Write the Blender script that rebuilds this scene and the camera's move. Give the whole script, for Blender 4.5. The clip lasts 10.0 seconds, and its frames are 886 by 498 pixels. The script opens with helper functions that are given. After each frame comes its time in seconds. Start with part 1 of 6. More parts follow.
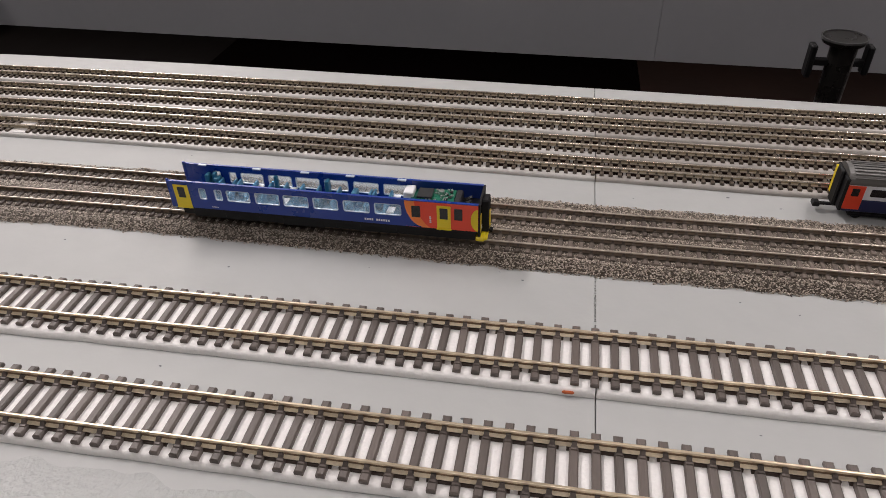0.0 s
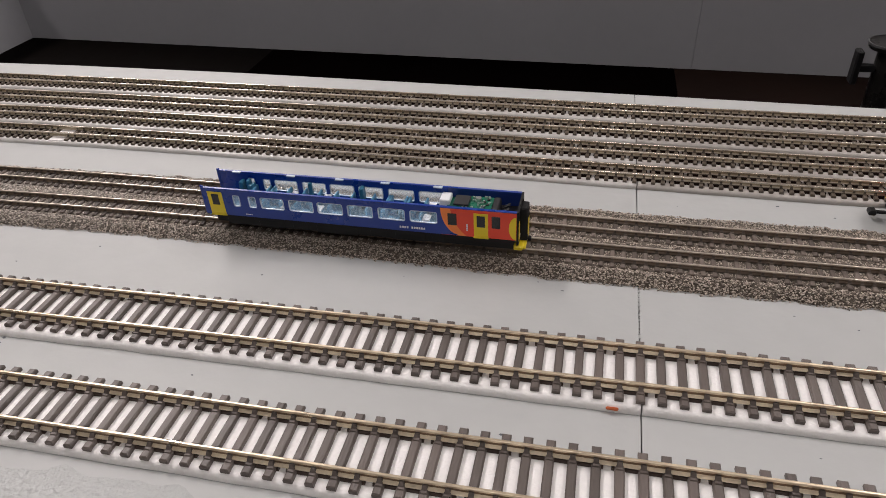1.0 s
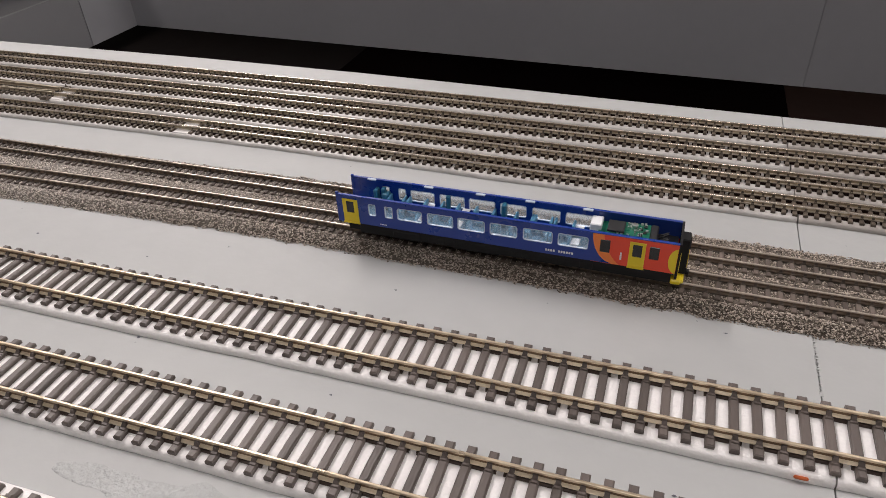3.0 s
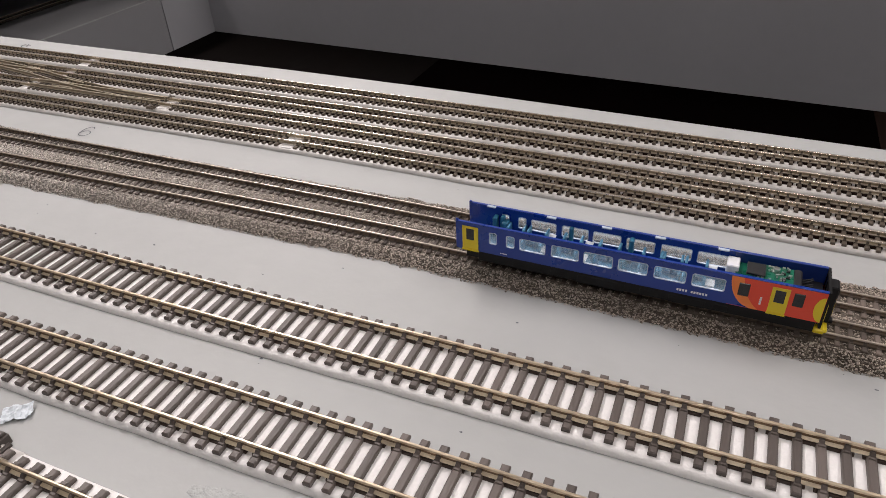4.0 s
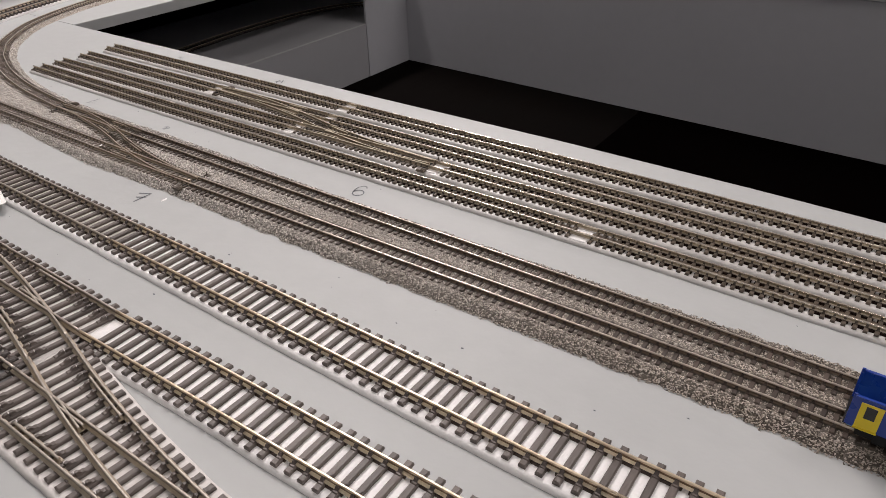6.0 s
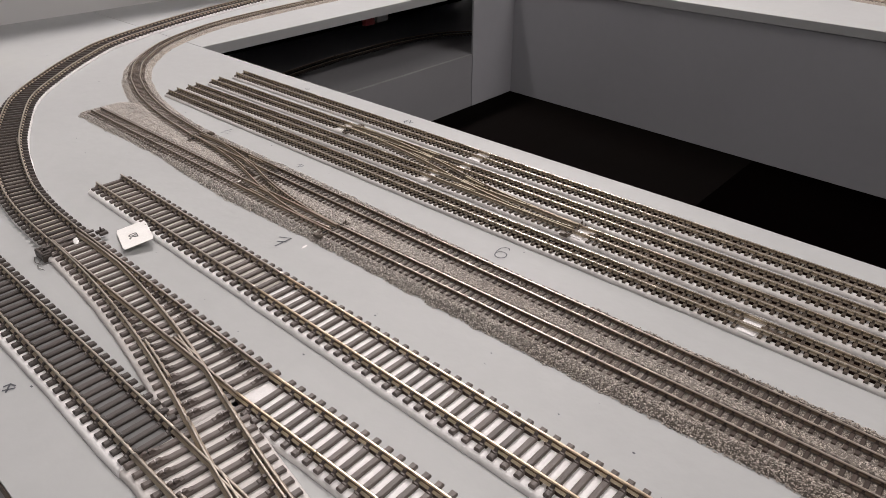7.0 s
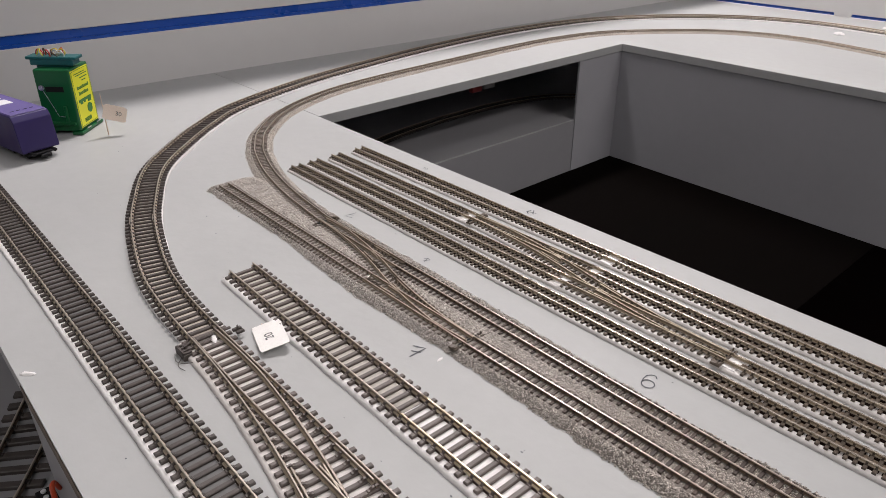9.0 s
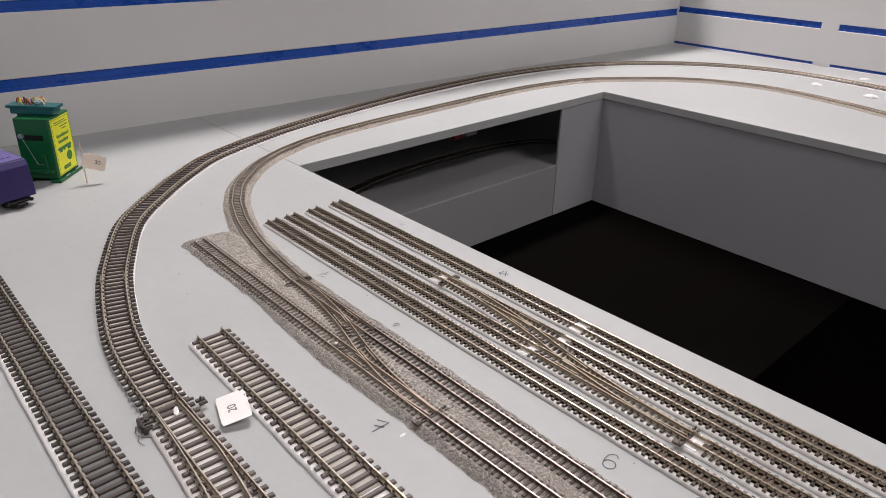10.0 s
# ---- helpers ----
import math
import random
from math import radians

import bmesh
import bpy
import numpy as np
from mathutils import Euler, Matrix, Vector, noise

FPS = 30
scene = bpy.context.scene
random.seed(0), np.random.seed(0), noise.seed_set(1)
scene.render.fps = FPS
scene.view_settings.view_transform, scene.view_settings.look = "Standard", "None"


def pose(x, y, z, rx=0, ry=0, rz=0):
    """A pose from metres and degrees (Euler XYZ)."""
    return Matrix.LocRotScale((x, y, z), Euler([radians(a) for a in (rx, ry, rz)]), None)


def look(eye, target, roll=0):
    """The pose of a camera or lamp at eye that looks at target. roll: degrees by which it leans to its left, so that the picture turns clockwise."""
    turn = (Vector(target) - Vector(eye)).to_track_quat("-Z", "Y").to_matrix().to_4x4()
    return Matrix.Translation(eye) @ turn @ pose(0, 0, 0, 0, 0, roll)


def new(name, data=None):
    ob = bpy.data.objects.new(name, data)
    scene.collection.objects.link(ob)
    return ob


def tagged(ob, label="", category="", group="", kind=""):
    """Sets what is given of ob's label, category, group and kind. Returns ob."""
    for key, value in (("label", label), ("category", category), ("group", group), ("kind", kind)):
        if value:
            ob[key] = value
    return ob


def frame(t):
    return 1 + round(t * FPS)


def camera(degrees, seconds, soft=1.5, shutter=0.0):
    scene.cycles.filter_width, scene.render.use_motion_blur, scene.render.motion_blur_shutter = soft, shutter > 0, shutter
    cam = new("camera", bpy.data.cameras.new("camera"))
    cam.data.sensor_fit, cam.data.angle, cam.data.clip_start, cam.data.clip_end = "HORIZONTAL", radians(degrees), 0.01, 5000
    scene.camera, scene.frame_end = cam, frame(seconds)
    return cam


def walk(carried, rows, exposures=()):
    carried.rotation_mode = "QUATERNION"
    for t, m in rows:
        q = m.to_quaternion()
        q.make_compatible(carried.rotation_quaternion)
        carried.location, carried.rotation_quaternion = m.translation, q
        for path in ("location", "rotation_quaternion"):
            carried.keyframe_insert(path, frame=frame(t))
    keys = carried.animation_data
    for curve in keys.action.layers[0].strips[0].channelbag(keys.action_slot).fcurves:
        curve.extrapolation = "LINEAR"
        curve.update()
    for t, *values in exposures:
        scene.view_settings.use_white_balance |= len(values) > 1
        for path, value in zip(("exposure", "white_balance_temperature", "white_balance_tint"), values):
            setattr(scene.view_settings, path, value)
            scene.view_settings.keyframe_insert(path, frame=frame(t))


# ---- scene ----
cam = camera(65.2, 10.0, soft=0.6)
PATH = [
    (0, (-0.021, -0.2, 0.201), (-0.328, 1.379, -0.988), -1.8),
    (0.5, (-0.017, -0.198, 0.197), (-0.379, 1.383, -0.974), -2.7),
    (1, (-0.025, -0.194, 0.195), (-0.422, 1.386, -0.965), -3.3),
    (1.5, (-0.032, -0.192, 0.196), (-0.461, 1.387, -0.954), -3.6),
    (2, (-0.039, -0.191, 0.195), (-0.494, 1.383, -0.952), -3.5),
    (2.5, (-0.052, -0.186, 0.192), (-0.553, 1.367, -0.965), -3.1),
    (3, (-0.067, -0.183, 0.193), (-0.631, 1.352, -0.958), -2.9),
    (4.5, (-0.126, -0.185, 0.203), (-0.87, 1.301, -0.909), -2.3),
    (5, (-0.152, -0.182, 0.208), (-0.951, 1.285, -0.893), -1.4),
    (5.5, (-0.183, -0.181, 0.214), (-1.067, 1.239, -0.883), -1.7),
    (6, (-0.225, -0.183, 0.222), (-1.217, 1.186, -0.846), -1.4),
    (7.3, (-0.301, -0.193, 0.247), (-1.484, 1.059, -0.77), 0.0),
    (7.5, (-0.31, -0.194, 0.251), (-1.515, 1.041, -0.76), -0.2),
    (8, (-0.326, -0.196, 0.26), (-1.571, 1.01, -0.736), 0.2),
    (8.5, (-0.34, -0.197, 0.269), (-1.626, 0.99, -0.699), 0.2),
    (9, (-0.35, -0.197, 0.279), (-1.67, 0.978, -0.658), 0.0),
    (9.5, (-0.354, -0.191, 0.292), (-1.689, 0.99, -0.615), 0.5),
    (10, (-0.348, -0.176, 0.309), (-1.676, 1.041, -0.559), 1.1),
]
walk(cam, [(t, look(eye, target, roll)) for t, eye, target, roll in PATH],
     exposures=[(0, -0.09, 6500, 11), (3, -0.06, 6500, 11), (5, -0.02, 6480, 11), (6, -0.11, 6480, 11), (7.5, -0.12, 6450, 11), (10, -0.06, 6330, 11)])

# ---- light: unseen ceiling lamps, two placed from glints, three added as fill ----
world = bpy.data.worlds.new("hall_air")
scene.world = world
world.use_nodes = True
world.node_tree.nodes["Background"].inputs["Color"].default_value = (0.9, 0.95, 1.0, 1)
world.node_tree.nodes["Background"].inputs["Strength"].default_value = 0.02
CEIL = 2.15
# first and last follow glints and shadow; the middle three are added fill
LAMPS = [(-1.74, 1.2, 72), (1.3, 1.1, 34), (2.9, 0.95, 8), (0.0, -1.7, 11), (-2.85, 4.3, 75)]
for lx, ly, watts in LAMPS:
    ld = bpy.data.lights.new("unseen_ceiling_light", "AREA")
    ld.shape, ld.size, ld.size_y, ld.energy = "RECTANGLE", 0.2, 1.7, watts
    ld.color = (1.0, 0.915, 0.89)
    lo = new("unseen_ceiling_light", ld)
    lo.matrix_world = pose(lx, ly, CEIL - 0.03, 0, 0, 0)

# ---- materials ----


def mat(name, color, rough=0.5, metal=0.0, var=0.15, scale=60.0, bump=0.0, bscale=300.0, rnd=0.0, spec=0.5, coat=0.0, fine=0.08, grain=None):
    """A surface whose colour drifts at two scales, with fine relief."""
    m = bpy.data.materials.new(name)
    m.use_nodes = True
    nt = m.node_tree
    bs = nt.nodes["Principled BSDF"]
    bs.inputs["Roughness"].default_value = rough
    bs.inputs["Metallic"].default_value = metal
    bs.inputs["Specular IOR Level"].default_value = spec
    bs.inputs["Coat Weight"].default_value = coat
    tc = nt.nodes.new("ShaderNodeTexCoord")
    src = tc.outputs["Object"]
    if grain:
        mp = nt.nodes.new("ShaderNodeMapping")
        mp.inputs["Scale"].default_value = grain
        nt.links.new(src, mp.inputs["Vector"])
        src = mp.outputs["Vector"]
    if rnd:
        own = nt.nodes.new("ShaderNodeObjectInfo")
        mv = nt.nodes.new("ShaderNodeVectorMath")
        mv.operation = "ADD"
        nt.links.new(src, mv.inputs[0])
        nt.links.new(own.outputs["Random"], mv.inputs[1])
        src = mv.outputs[0]
    n1 = nt.nodes.new("ShaderNodeTexNoise")
    n1.inputs["Scale"].default_value, n1.inputs["Detail"].default_value = scale, 4
    n2 = nt.nodes.new("ShaderNodeTexNoise")
    n2.inputs["Scale"].default_value, n2.inputs["Detail"].default_value = scale * 14, 2
    nt.links.new(src, n1.inputs["Vector"])
    nt.links.new(src, n2.inputs["Vector"])

    def scaled(socket, amount):
        a = nt.nodes.new("ShaderNodeMath")
        a.operation = "MULTIPLY_ADD"
        a.inputs[1].default_value, a.inputs[2].default_value = amount * 2, -amount
        nt.links.new(socket, a.inputs[0])
        return a.outputs[0]

    def add(p, q):
        a = nt.nodes.new("ShaderNodeMath")
        nt.links.new(p, a.inputs[0])
        nt.links.new(q, a.inputs[1])
        return a.outputs[0]
    total = add(scaled(n1.outputs["Fac"], var), scaled(n2.outputs["Fac"], fine))
    if rnd:
        total = add(total, scaled(own.outputs["Random"], rnd))
    one = nt.nodes.new("ShaderNodeMath")
    one.inputs[1].default_value = 1.0
    nt.links.new(total, one.inputs[0])
    mix = nt.nodes.new("ShaderNodeVectorMath")
    mix.operation = "SCALE"
    mix.inputs[0].default_value = color
    nt.links.new(one.outputs[0], mix.inputs["Scale"])
    nt.links.new(mix.outputs[0], bs.inputs["Base Color"])
    rr = nt.nodes.new("ShaderNodeMath")
    rr.operation = "MULTIPLY_ADD"
    rr.inputs[1].default_value, rr.inputs[2].default_value = 0.25, rough - 0.125
    nt.links.new(n1.outputs["Fac"], rr.inputs[0])
    nt.links.new(rr.outputs[0], bs.inputs["Roughness"])
    if bump:
        nb = nt.nodes.new("ShaderNodeTexNoise")
        nb.inputs["Scale"].default_value, nb.inputs["Detail"].default_value = bscale, 3
        nt.links.new(src, nb.inputs["Vector"])
        bp = nt.nodes.new("ShaderNodeBump")
        bp.inputs["Strength"].default_value, bp.inputs["Distance"].default_value = bump, 0.001
        nt.links.new(nb.outputs["Fac"], bp.inputs["Height"])
        nt.links.new(bp.outputs["Normal"], bs.inputs["Normal"])
    return m


def plain(name, color, rough=0.4, metal=0.0, emit=0.0, alpha_glass=False):
    m = bpy.data.materials.new(name)
    m.use_nodes = True
    bs = m.node_tree.nodes["Principled BSDF"]
    bs.inputs["Base Color"].default_value = (*color, 1)
    bs.inputs["Roughness"].default_value, bs.inputs["Metallic"].default_value = rough, metal
    if emit:
        bs.inputs["Emission Color"].default_value, bs.inputs["Emission Strength"].default_value = (1, 0.97, 0.93, 1), emit
    if alpha_glass:
        bs.inputs["Transmission Weight"].default_value, bs.inputs["IOR"].default_value = 1.0, 1.3
    return m


M_BOARD = mat("grey_board_paint", (0.424, 0.434, 0.431), 0.52, spec=0.32, var=0.09, scale=5, bump=0.12, bscale=160, fine=0.04)
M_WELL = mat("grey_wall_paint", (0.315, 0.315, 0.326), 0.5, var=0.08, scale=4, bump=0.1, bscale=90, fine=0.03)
# wall paint made paler in place of light on the far wall and post
M_WELLF = mat("lifted_grey_wall_paint", (0.40, 0.402, 0.425), 0.5, var=0.08, scale=4, bump=0.1, bscale=90, fine=0.03)
# near-black tones with the deep shade of the well put into the colour
M_DARK = mat("shade_black_boards", (0.0009, 0.0006, 0.0006), 0.95, spec=0.0, var=0.4, scale=6, bump=0.2, bscale=60)
M_DARKB = mat("shade_dark_brown_boards", (0.0017, 0.0011, 0.0009), 0.7, spec=0.02, var=0.5, scale=9, bump=0.2, bscale=60, grain=(1.0, 0.15, 1.0))
M_BROWNB = mat("shade_brown_boards", (0.0070, 0.0036, 0.0027), 0.7, spec=0.03, var=0.5, scale=9, bump=0.2, bscale=60)
M_EDGE = mat("bare_board_edge", (0.13, 0.10, 0.075), 0.7, var=0.3, scale=30)
M_WALL = mat("cream_slat_wall", (0.67, 0.665, 0.66), 0.5, var=0.05, scale=3, fine=0.02)
M_BLUE = mat("blue_slat_insert", (0.008, 0.075, 0.42), 0.3, var=0.1, scale=20)
M_ROOM = mat("hall_paint", (0.45, 0.45, 0.45), 0.8, var=0.05, scale=2)
M_CEIL = mat("ceiling_paint", (0.6, 0.6, 0.6), 0.8, var=0.05, scale=2)
M_FOAM = mat("white_foam_strip", (0.83, 0.815, 0.805), 0.6, var=0.08, scale=50, bump=0.2, bscale=900)
M_FOAM2E = mat("dimmed_foam_strip", (0.44, 0.41, 0.385), 0.42, spec=0.5, var=0.25, scale=50, bump=0.2, bscale=900)
M_FOAM3 = mat("dirty_foam_strip", (0.66, 0.63, 0.605), 0.7, var=0.22, scale=45, bump=0.2, bscale=900)
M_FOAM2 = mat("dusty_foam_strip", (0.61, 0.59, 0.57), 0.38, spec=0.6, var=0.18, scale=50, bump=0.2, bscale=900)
M_TANF = mat("gap_shade_foam", (0.13, 0.10, 0.072), 0.36, var=0.3, scale=60, fine=0.2)
M_DUSTF = mat("grey_dust_on_foam", (0.50, 0.475, 0.43), 0.8, var=0.3, scale=40, fine=0.2)
M_GREYF = mat("dark_grey_foam", (0.155, 0.153, 0.153), 0.8, var=0.4, scale=30, fine=0.2)
M_BROWNF = mat("brown_foam", (0.47, 0.42, 0.375), 0.8, var=0.35, scale=40, fine=0.2)
M_YRAIL = mat("tan_yard_rail", (0.69, 0.62, 0.52), 0.25, 0.78, var=0.15, scale=60, fine=0.12)
M_TURN = mat("dark_point_rail", (0.42, 0.355, 0.285), 0.35, 0.7, var=0.25, scale=60, fine=0.15)
M_SLEEP = mat("brown_plastic_sleeper", (0.108, 0.088, 0.078), 0.46, spec=0.5, var=0.2, scale=90, rnd=0.25, bump=0.22, bscale=1600, grain=(1.0, 0.12, 1.0), fine=0.1)
M_SLEEPD = mat("dark_plastic_sleeper", (0.060, 0.049, 0.043), 0.44, spec=0.5, var=0.2, scale=90, rnd=0.2, bump=0.2, bscale=1600, grain=(1.0, 0.12, 1.0), fine=0.1)
M_NSLEEP = mat("dusty_dark_sleeper", (0.098, 0.078, 0.060), 0.42, spec=0.4, var=0.3, scale=150, rnd=0.25)
M_BSLEEP = mat("dusty_sleeper", (0.072, 0.054, 0.044), 0.55, spec=0.4, var=0.4, scale=150, rnd=0.35)
M_BSLEEP2 = mat("dust_covered_sleeper", (0.130, 0.105, 0.089), 0.7, spec=0.3, var=0.4, scale=150, rnd=0.35)
M_RAIL = mat("nickel_silver_rail", (0.56, 0.505, 0.435), 0.32, 0.75, var=0.15, scale=70, fine=0.12)
M_BRASS = mat("brassy_rail", (0.72, 0.60, 0.44), 0.32, 0.8, var=0.25, scale=60, fine=0.12)
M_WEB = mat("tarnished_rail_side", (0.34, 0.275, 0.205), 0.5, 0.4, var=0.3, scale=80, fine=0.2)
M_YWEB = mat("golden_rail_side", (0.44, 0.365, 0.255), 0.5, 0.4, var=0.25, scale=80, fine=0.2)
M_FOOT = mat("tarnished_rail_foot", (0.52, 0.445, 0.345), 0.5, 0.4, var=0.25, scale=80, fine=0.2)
# web with rust patches, darkened too for the shadow line below the head
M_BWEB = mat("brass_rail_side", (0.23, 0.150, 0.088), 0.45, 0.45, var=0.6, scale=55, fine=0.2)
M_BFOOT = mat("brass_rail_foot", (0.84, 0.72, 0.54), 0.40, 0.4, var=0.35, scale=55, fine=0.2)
M_WEBBING = mat("brown_track_webbing", (0.048, 0.030, 0.022), 0.6, var=0.25, scale=80)
M_NWEBBING = mat("rust_brown_webbing", (0.012, 0.006, 0.0045), 0.7, spec=0.12, var=0.25, scale=80)
M_RUST = mat("weathered_rail", (0.54, 0.475, 0.40), 0.32, 0.7, var=0.25, scale=60, fine=0.15)
M_GBASE = mat("glued_ballast_bed", (0.27, 0.247, 0.222), 0.9, var=0.5, scale=200, fine=0.4, bump=0.6, bscale=1200)
M_SANDB = mat("dusty_tan_ballast_bed", (0.355, 0.315, 0.268), 0.9, var=0.4, scale=120, fine=0.35, bump=0.5, bscale=1400)
M_YTURN = mat("brassy_point_rail", (0.33, 0.29, 0.215), 0.5, 0.55, var=0.2, scale=60, fine=0.12)
M_TURN2 = mat("dull_point_rail", (0.37, 0.33, 0.285), 0.46, 0.7, var=0.2, scale=60, fine=0.12)
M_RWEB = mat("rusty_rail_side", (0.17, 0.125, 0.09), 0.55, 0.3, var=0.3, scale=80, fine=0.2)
M_BLACK = mat("black_plastic", (0.009, 0.009, 0.010), 0.6, spec=0.25, var=0.2, scale=80)
M_INK = mat("pencil_mark", (0.085, 0.09, 0.105), 0.7, var=0.3, scale=300)
M_PAPER = mat("paper_tag", (0.88, 0.75, 0.63), 0.8, var=0.05, scale=60)
M_CARD = mat("white_card_tag", (0.90, 0.89, 0.86), 0.7, var=0.05, scale=60)
M_WOODP = mat("pale_wood_stick", (0.70, 0.56, 0.44), 0.7, var=0.2, scale=120)


# ---- mesh helpers ----


def mesh_ob(name, verts, faces, material, parent=None, smooth=False):
    me = bpy.data.meshes.new(name)
    me.from_pydata([tuple(v) for v in verts], [], faces)
    me.materials.append(material)
    if smooth == "top":
        for p in me.polygons:
            p.use_smooth = p.normal.z > 0.2
    elif smooth:
        me.shade_smooth()
    ob = new(name, me)
    if parent:
        ob.parent = parent
    return ob


def part(name, bm, material, parent, label=""):
    me = bpy.data.meshes.new(name)
    bm.to_mesh(me)
    bm.free()
    me.materials.append(material)
    ob = new(name, me)
    if parent:
        ob.parent = parent
    if label:
        ob["label"] = label
    return ob


def thing(name, label, category, at=None, group="", kind=""):
    ob = new(name)
    ob.empty_display_size = 0.01
    if at is not None:
        ob.matrix_world = at
    return tagged(ob, label, category, group, kind)


def add_box(bm, x0, x1, y0, y1, z0, z1, bevel=0.0, seg=1):
    r = bmesh.ops.create_cube(bm, size=1.0)
    vs = r["verts"]
    for v in vs:
        v.co = Vector(((x0 + x1) / 2 + v.co.x * (x1 - x0), (y0 + y1) / 2 + v.co.y * (y1 - y0), (z0 + z1) / 2 + v.co.z * (z1 - z0)))
    if bevel:
        es = list({e for v in vs for e in v.link_edges})
        bmesh.ops.bevel(bm, geom=es, offset=bevel, segments=seg, affect="EDGES", profile=0.5)
    return vs


def box_bm(*a, **k):
    bm = bmesh.new()
    add_box(bm, *a, **k)
    return bm


def add_cyl(bm, p, q, r, n=10, r2=None):
    p, q = Vector(p), Vector(q)
    d = q - p
    m = Matrix.Translation((p + q) / 2) @ d.to_track_quat("Z", "Y").to_matrix().to_4x4()
    bmesh.ops.create_cone(bm, cap_ends=True, segments=n, radius1=r, radius2=r if r2 is None else r2, depth=d.length, matrix=m)


def cyl_bm(*a, **k):
    bm = bmesh.new()
    add_cyl(bm, *a, **k)
    return bm


def spline(points, step=0.004):
    """Evenly spaced places along a smooth line through the points."""
    P = [Vector((p[0], p[1], 0)) for p in points]
    if len(P) == 2:
        raw = [P[0].lerp(P[1], k / 50) for k in range(51)]
    else:
        raw = []
        E = [2 * P[0] - P[1]] + P + [2 * P[-1] - P[-2]]
        for i in range(1, len(E) - 2):
            a, b, c, d = E[i - 1:i + 3]
            for k in range(24):
                u = k / 24
                raw.append(0.5 * ((2 * b) + (c - a) * u + (2 * a - 5 * b + 4 * c - d) * u * u + (3 * b - a - 3 * c + d) * u ** 3))
        raw.append(P[-1])
    length = [0.0]
    for a, b in zip(raw, raw[1:]):
        length.append(length[-1] + (b - a).length)
    n = max(2, round(length[-1] / step))
    out, j = [], 0
    for k in range(n + 1):
        s = length[-1] * k / n
        while j < len(length) - 2 and length[j + 1] < s:
            j += 1
        u = (s - length[j]) / max(1e-9, length[j + 1] - length[j])
        out.append(raw[j].lerp(raw[j + 1], u))
    return out


def tangents(line):
    out = []
    for i in range(len(line)):
        a, b = line[max(0, i - 1)], line[min(len(line) - 1, i + 1)]
        out.append((b - a).normalized())
    return out


def shifted(line, off):
    """The line moved sideways, to its left when off is positive."""
    return [p + Vector((-t.y, t.x, 0)) * off for p, t in zip(line, tangents(line))]


def sweep(profile, line, z=0.0):
    """Verts and faces of a closed profile (side, up) carried along a line, with end caps."""
    n, verts, faces = len(profile), [], []
    for p, t in zip(line, tangents(line)):
        for s, u in profile:
            verts.append((p.x - t.y * s, p.y + t.x * s, z + p.z + u))
    for i in range(len(line) - 1):
        for k in range(n):
            a, b = i * n + k, i * n + (k + 1) % n
            faces.append((a, a + n, b + n, b))
    faces.append(tuple(range(n)))
    last = (len(line) - 1) * n
    faces.append(tuple(last + k for k in reversed(range(n))))
    return verts, faces


def rail_profile(h, head, foot):
    w = head * 0.28
    return [(-foot / 2, 0), (-foot / 2, h * 0.14), (-w, h * 0.24), (-w, h * 0.62), (-head / 2, h * 0.70), (-head / 2, h * 0.86), (-head * 0.42, h * 0.955), (-head * 0.26, h * 0.992),
            (0, h), (head * 0.26, h * 0.992), (head * 0.42, h * 0.955), (head / 2, h * 0.86), (head / 2, h * 0.70), (w, h * 0.62), (w, h * 0.24), (foot / 2, h * 0.14), (foot / 2, 0)]


OO = dict(half=0.0099, length=0.0315, width=0.0032, high=0.0019, pitch=0.0075, rail=rail_profile(0.0030, 0.0012, 0.0031), rh=0.0030, chair=0.0024)
NN = dict(half=0.0048, length=0.0184, width=0.0022, high=0.0014, pitch=0.0049, rail=rail_profile(0.0025, 0.0011, 0.0020), rh=0.0025, chair=0.0011)
NB = dict(NN, rail=rail_profile(0.0022, 0.0010, 0.0018), rh=0.0022)
BIG = dict(half=0.0166, length=0.060, width=0.0070, high=0.0035, pitch=0.0165, rail=rail_profile(0.0042, 0.0018, 0.0036), rh=0.0042, chair=0.003)


def rail_ob(name, verts, faces, g, material, parent):
    """A rail with a bright head, a darker web that holds some shade, and a foot tone."""
    ob = mesh_ob(name, verts, faces, material, parent, "top")
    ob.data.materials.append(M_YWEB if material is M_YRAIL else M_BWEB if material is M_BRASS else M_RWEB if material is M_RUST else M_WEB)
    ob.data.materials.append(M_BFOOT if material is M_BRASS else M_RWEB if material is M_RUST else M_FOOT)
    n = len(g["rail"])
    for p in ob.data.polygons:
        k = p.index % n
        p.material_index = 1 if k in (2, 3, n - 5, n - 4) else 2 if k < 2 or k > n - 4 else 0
    return ob


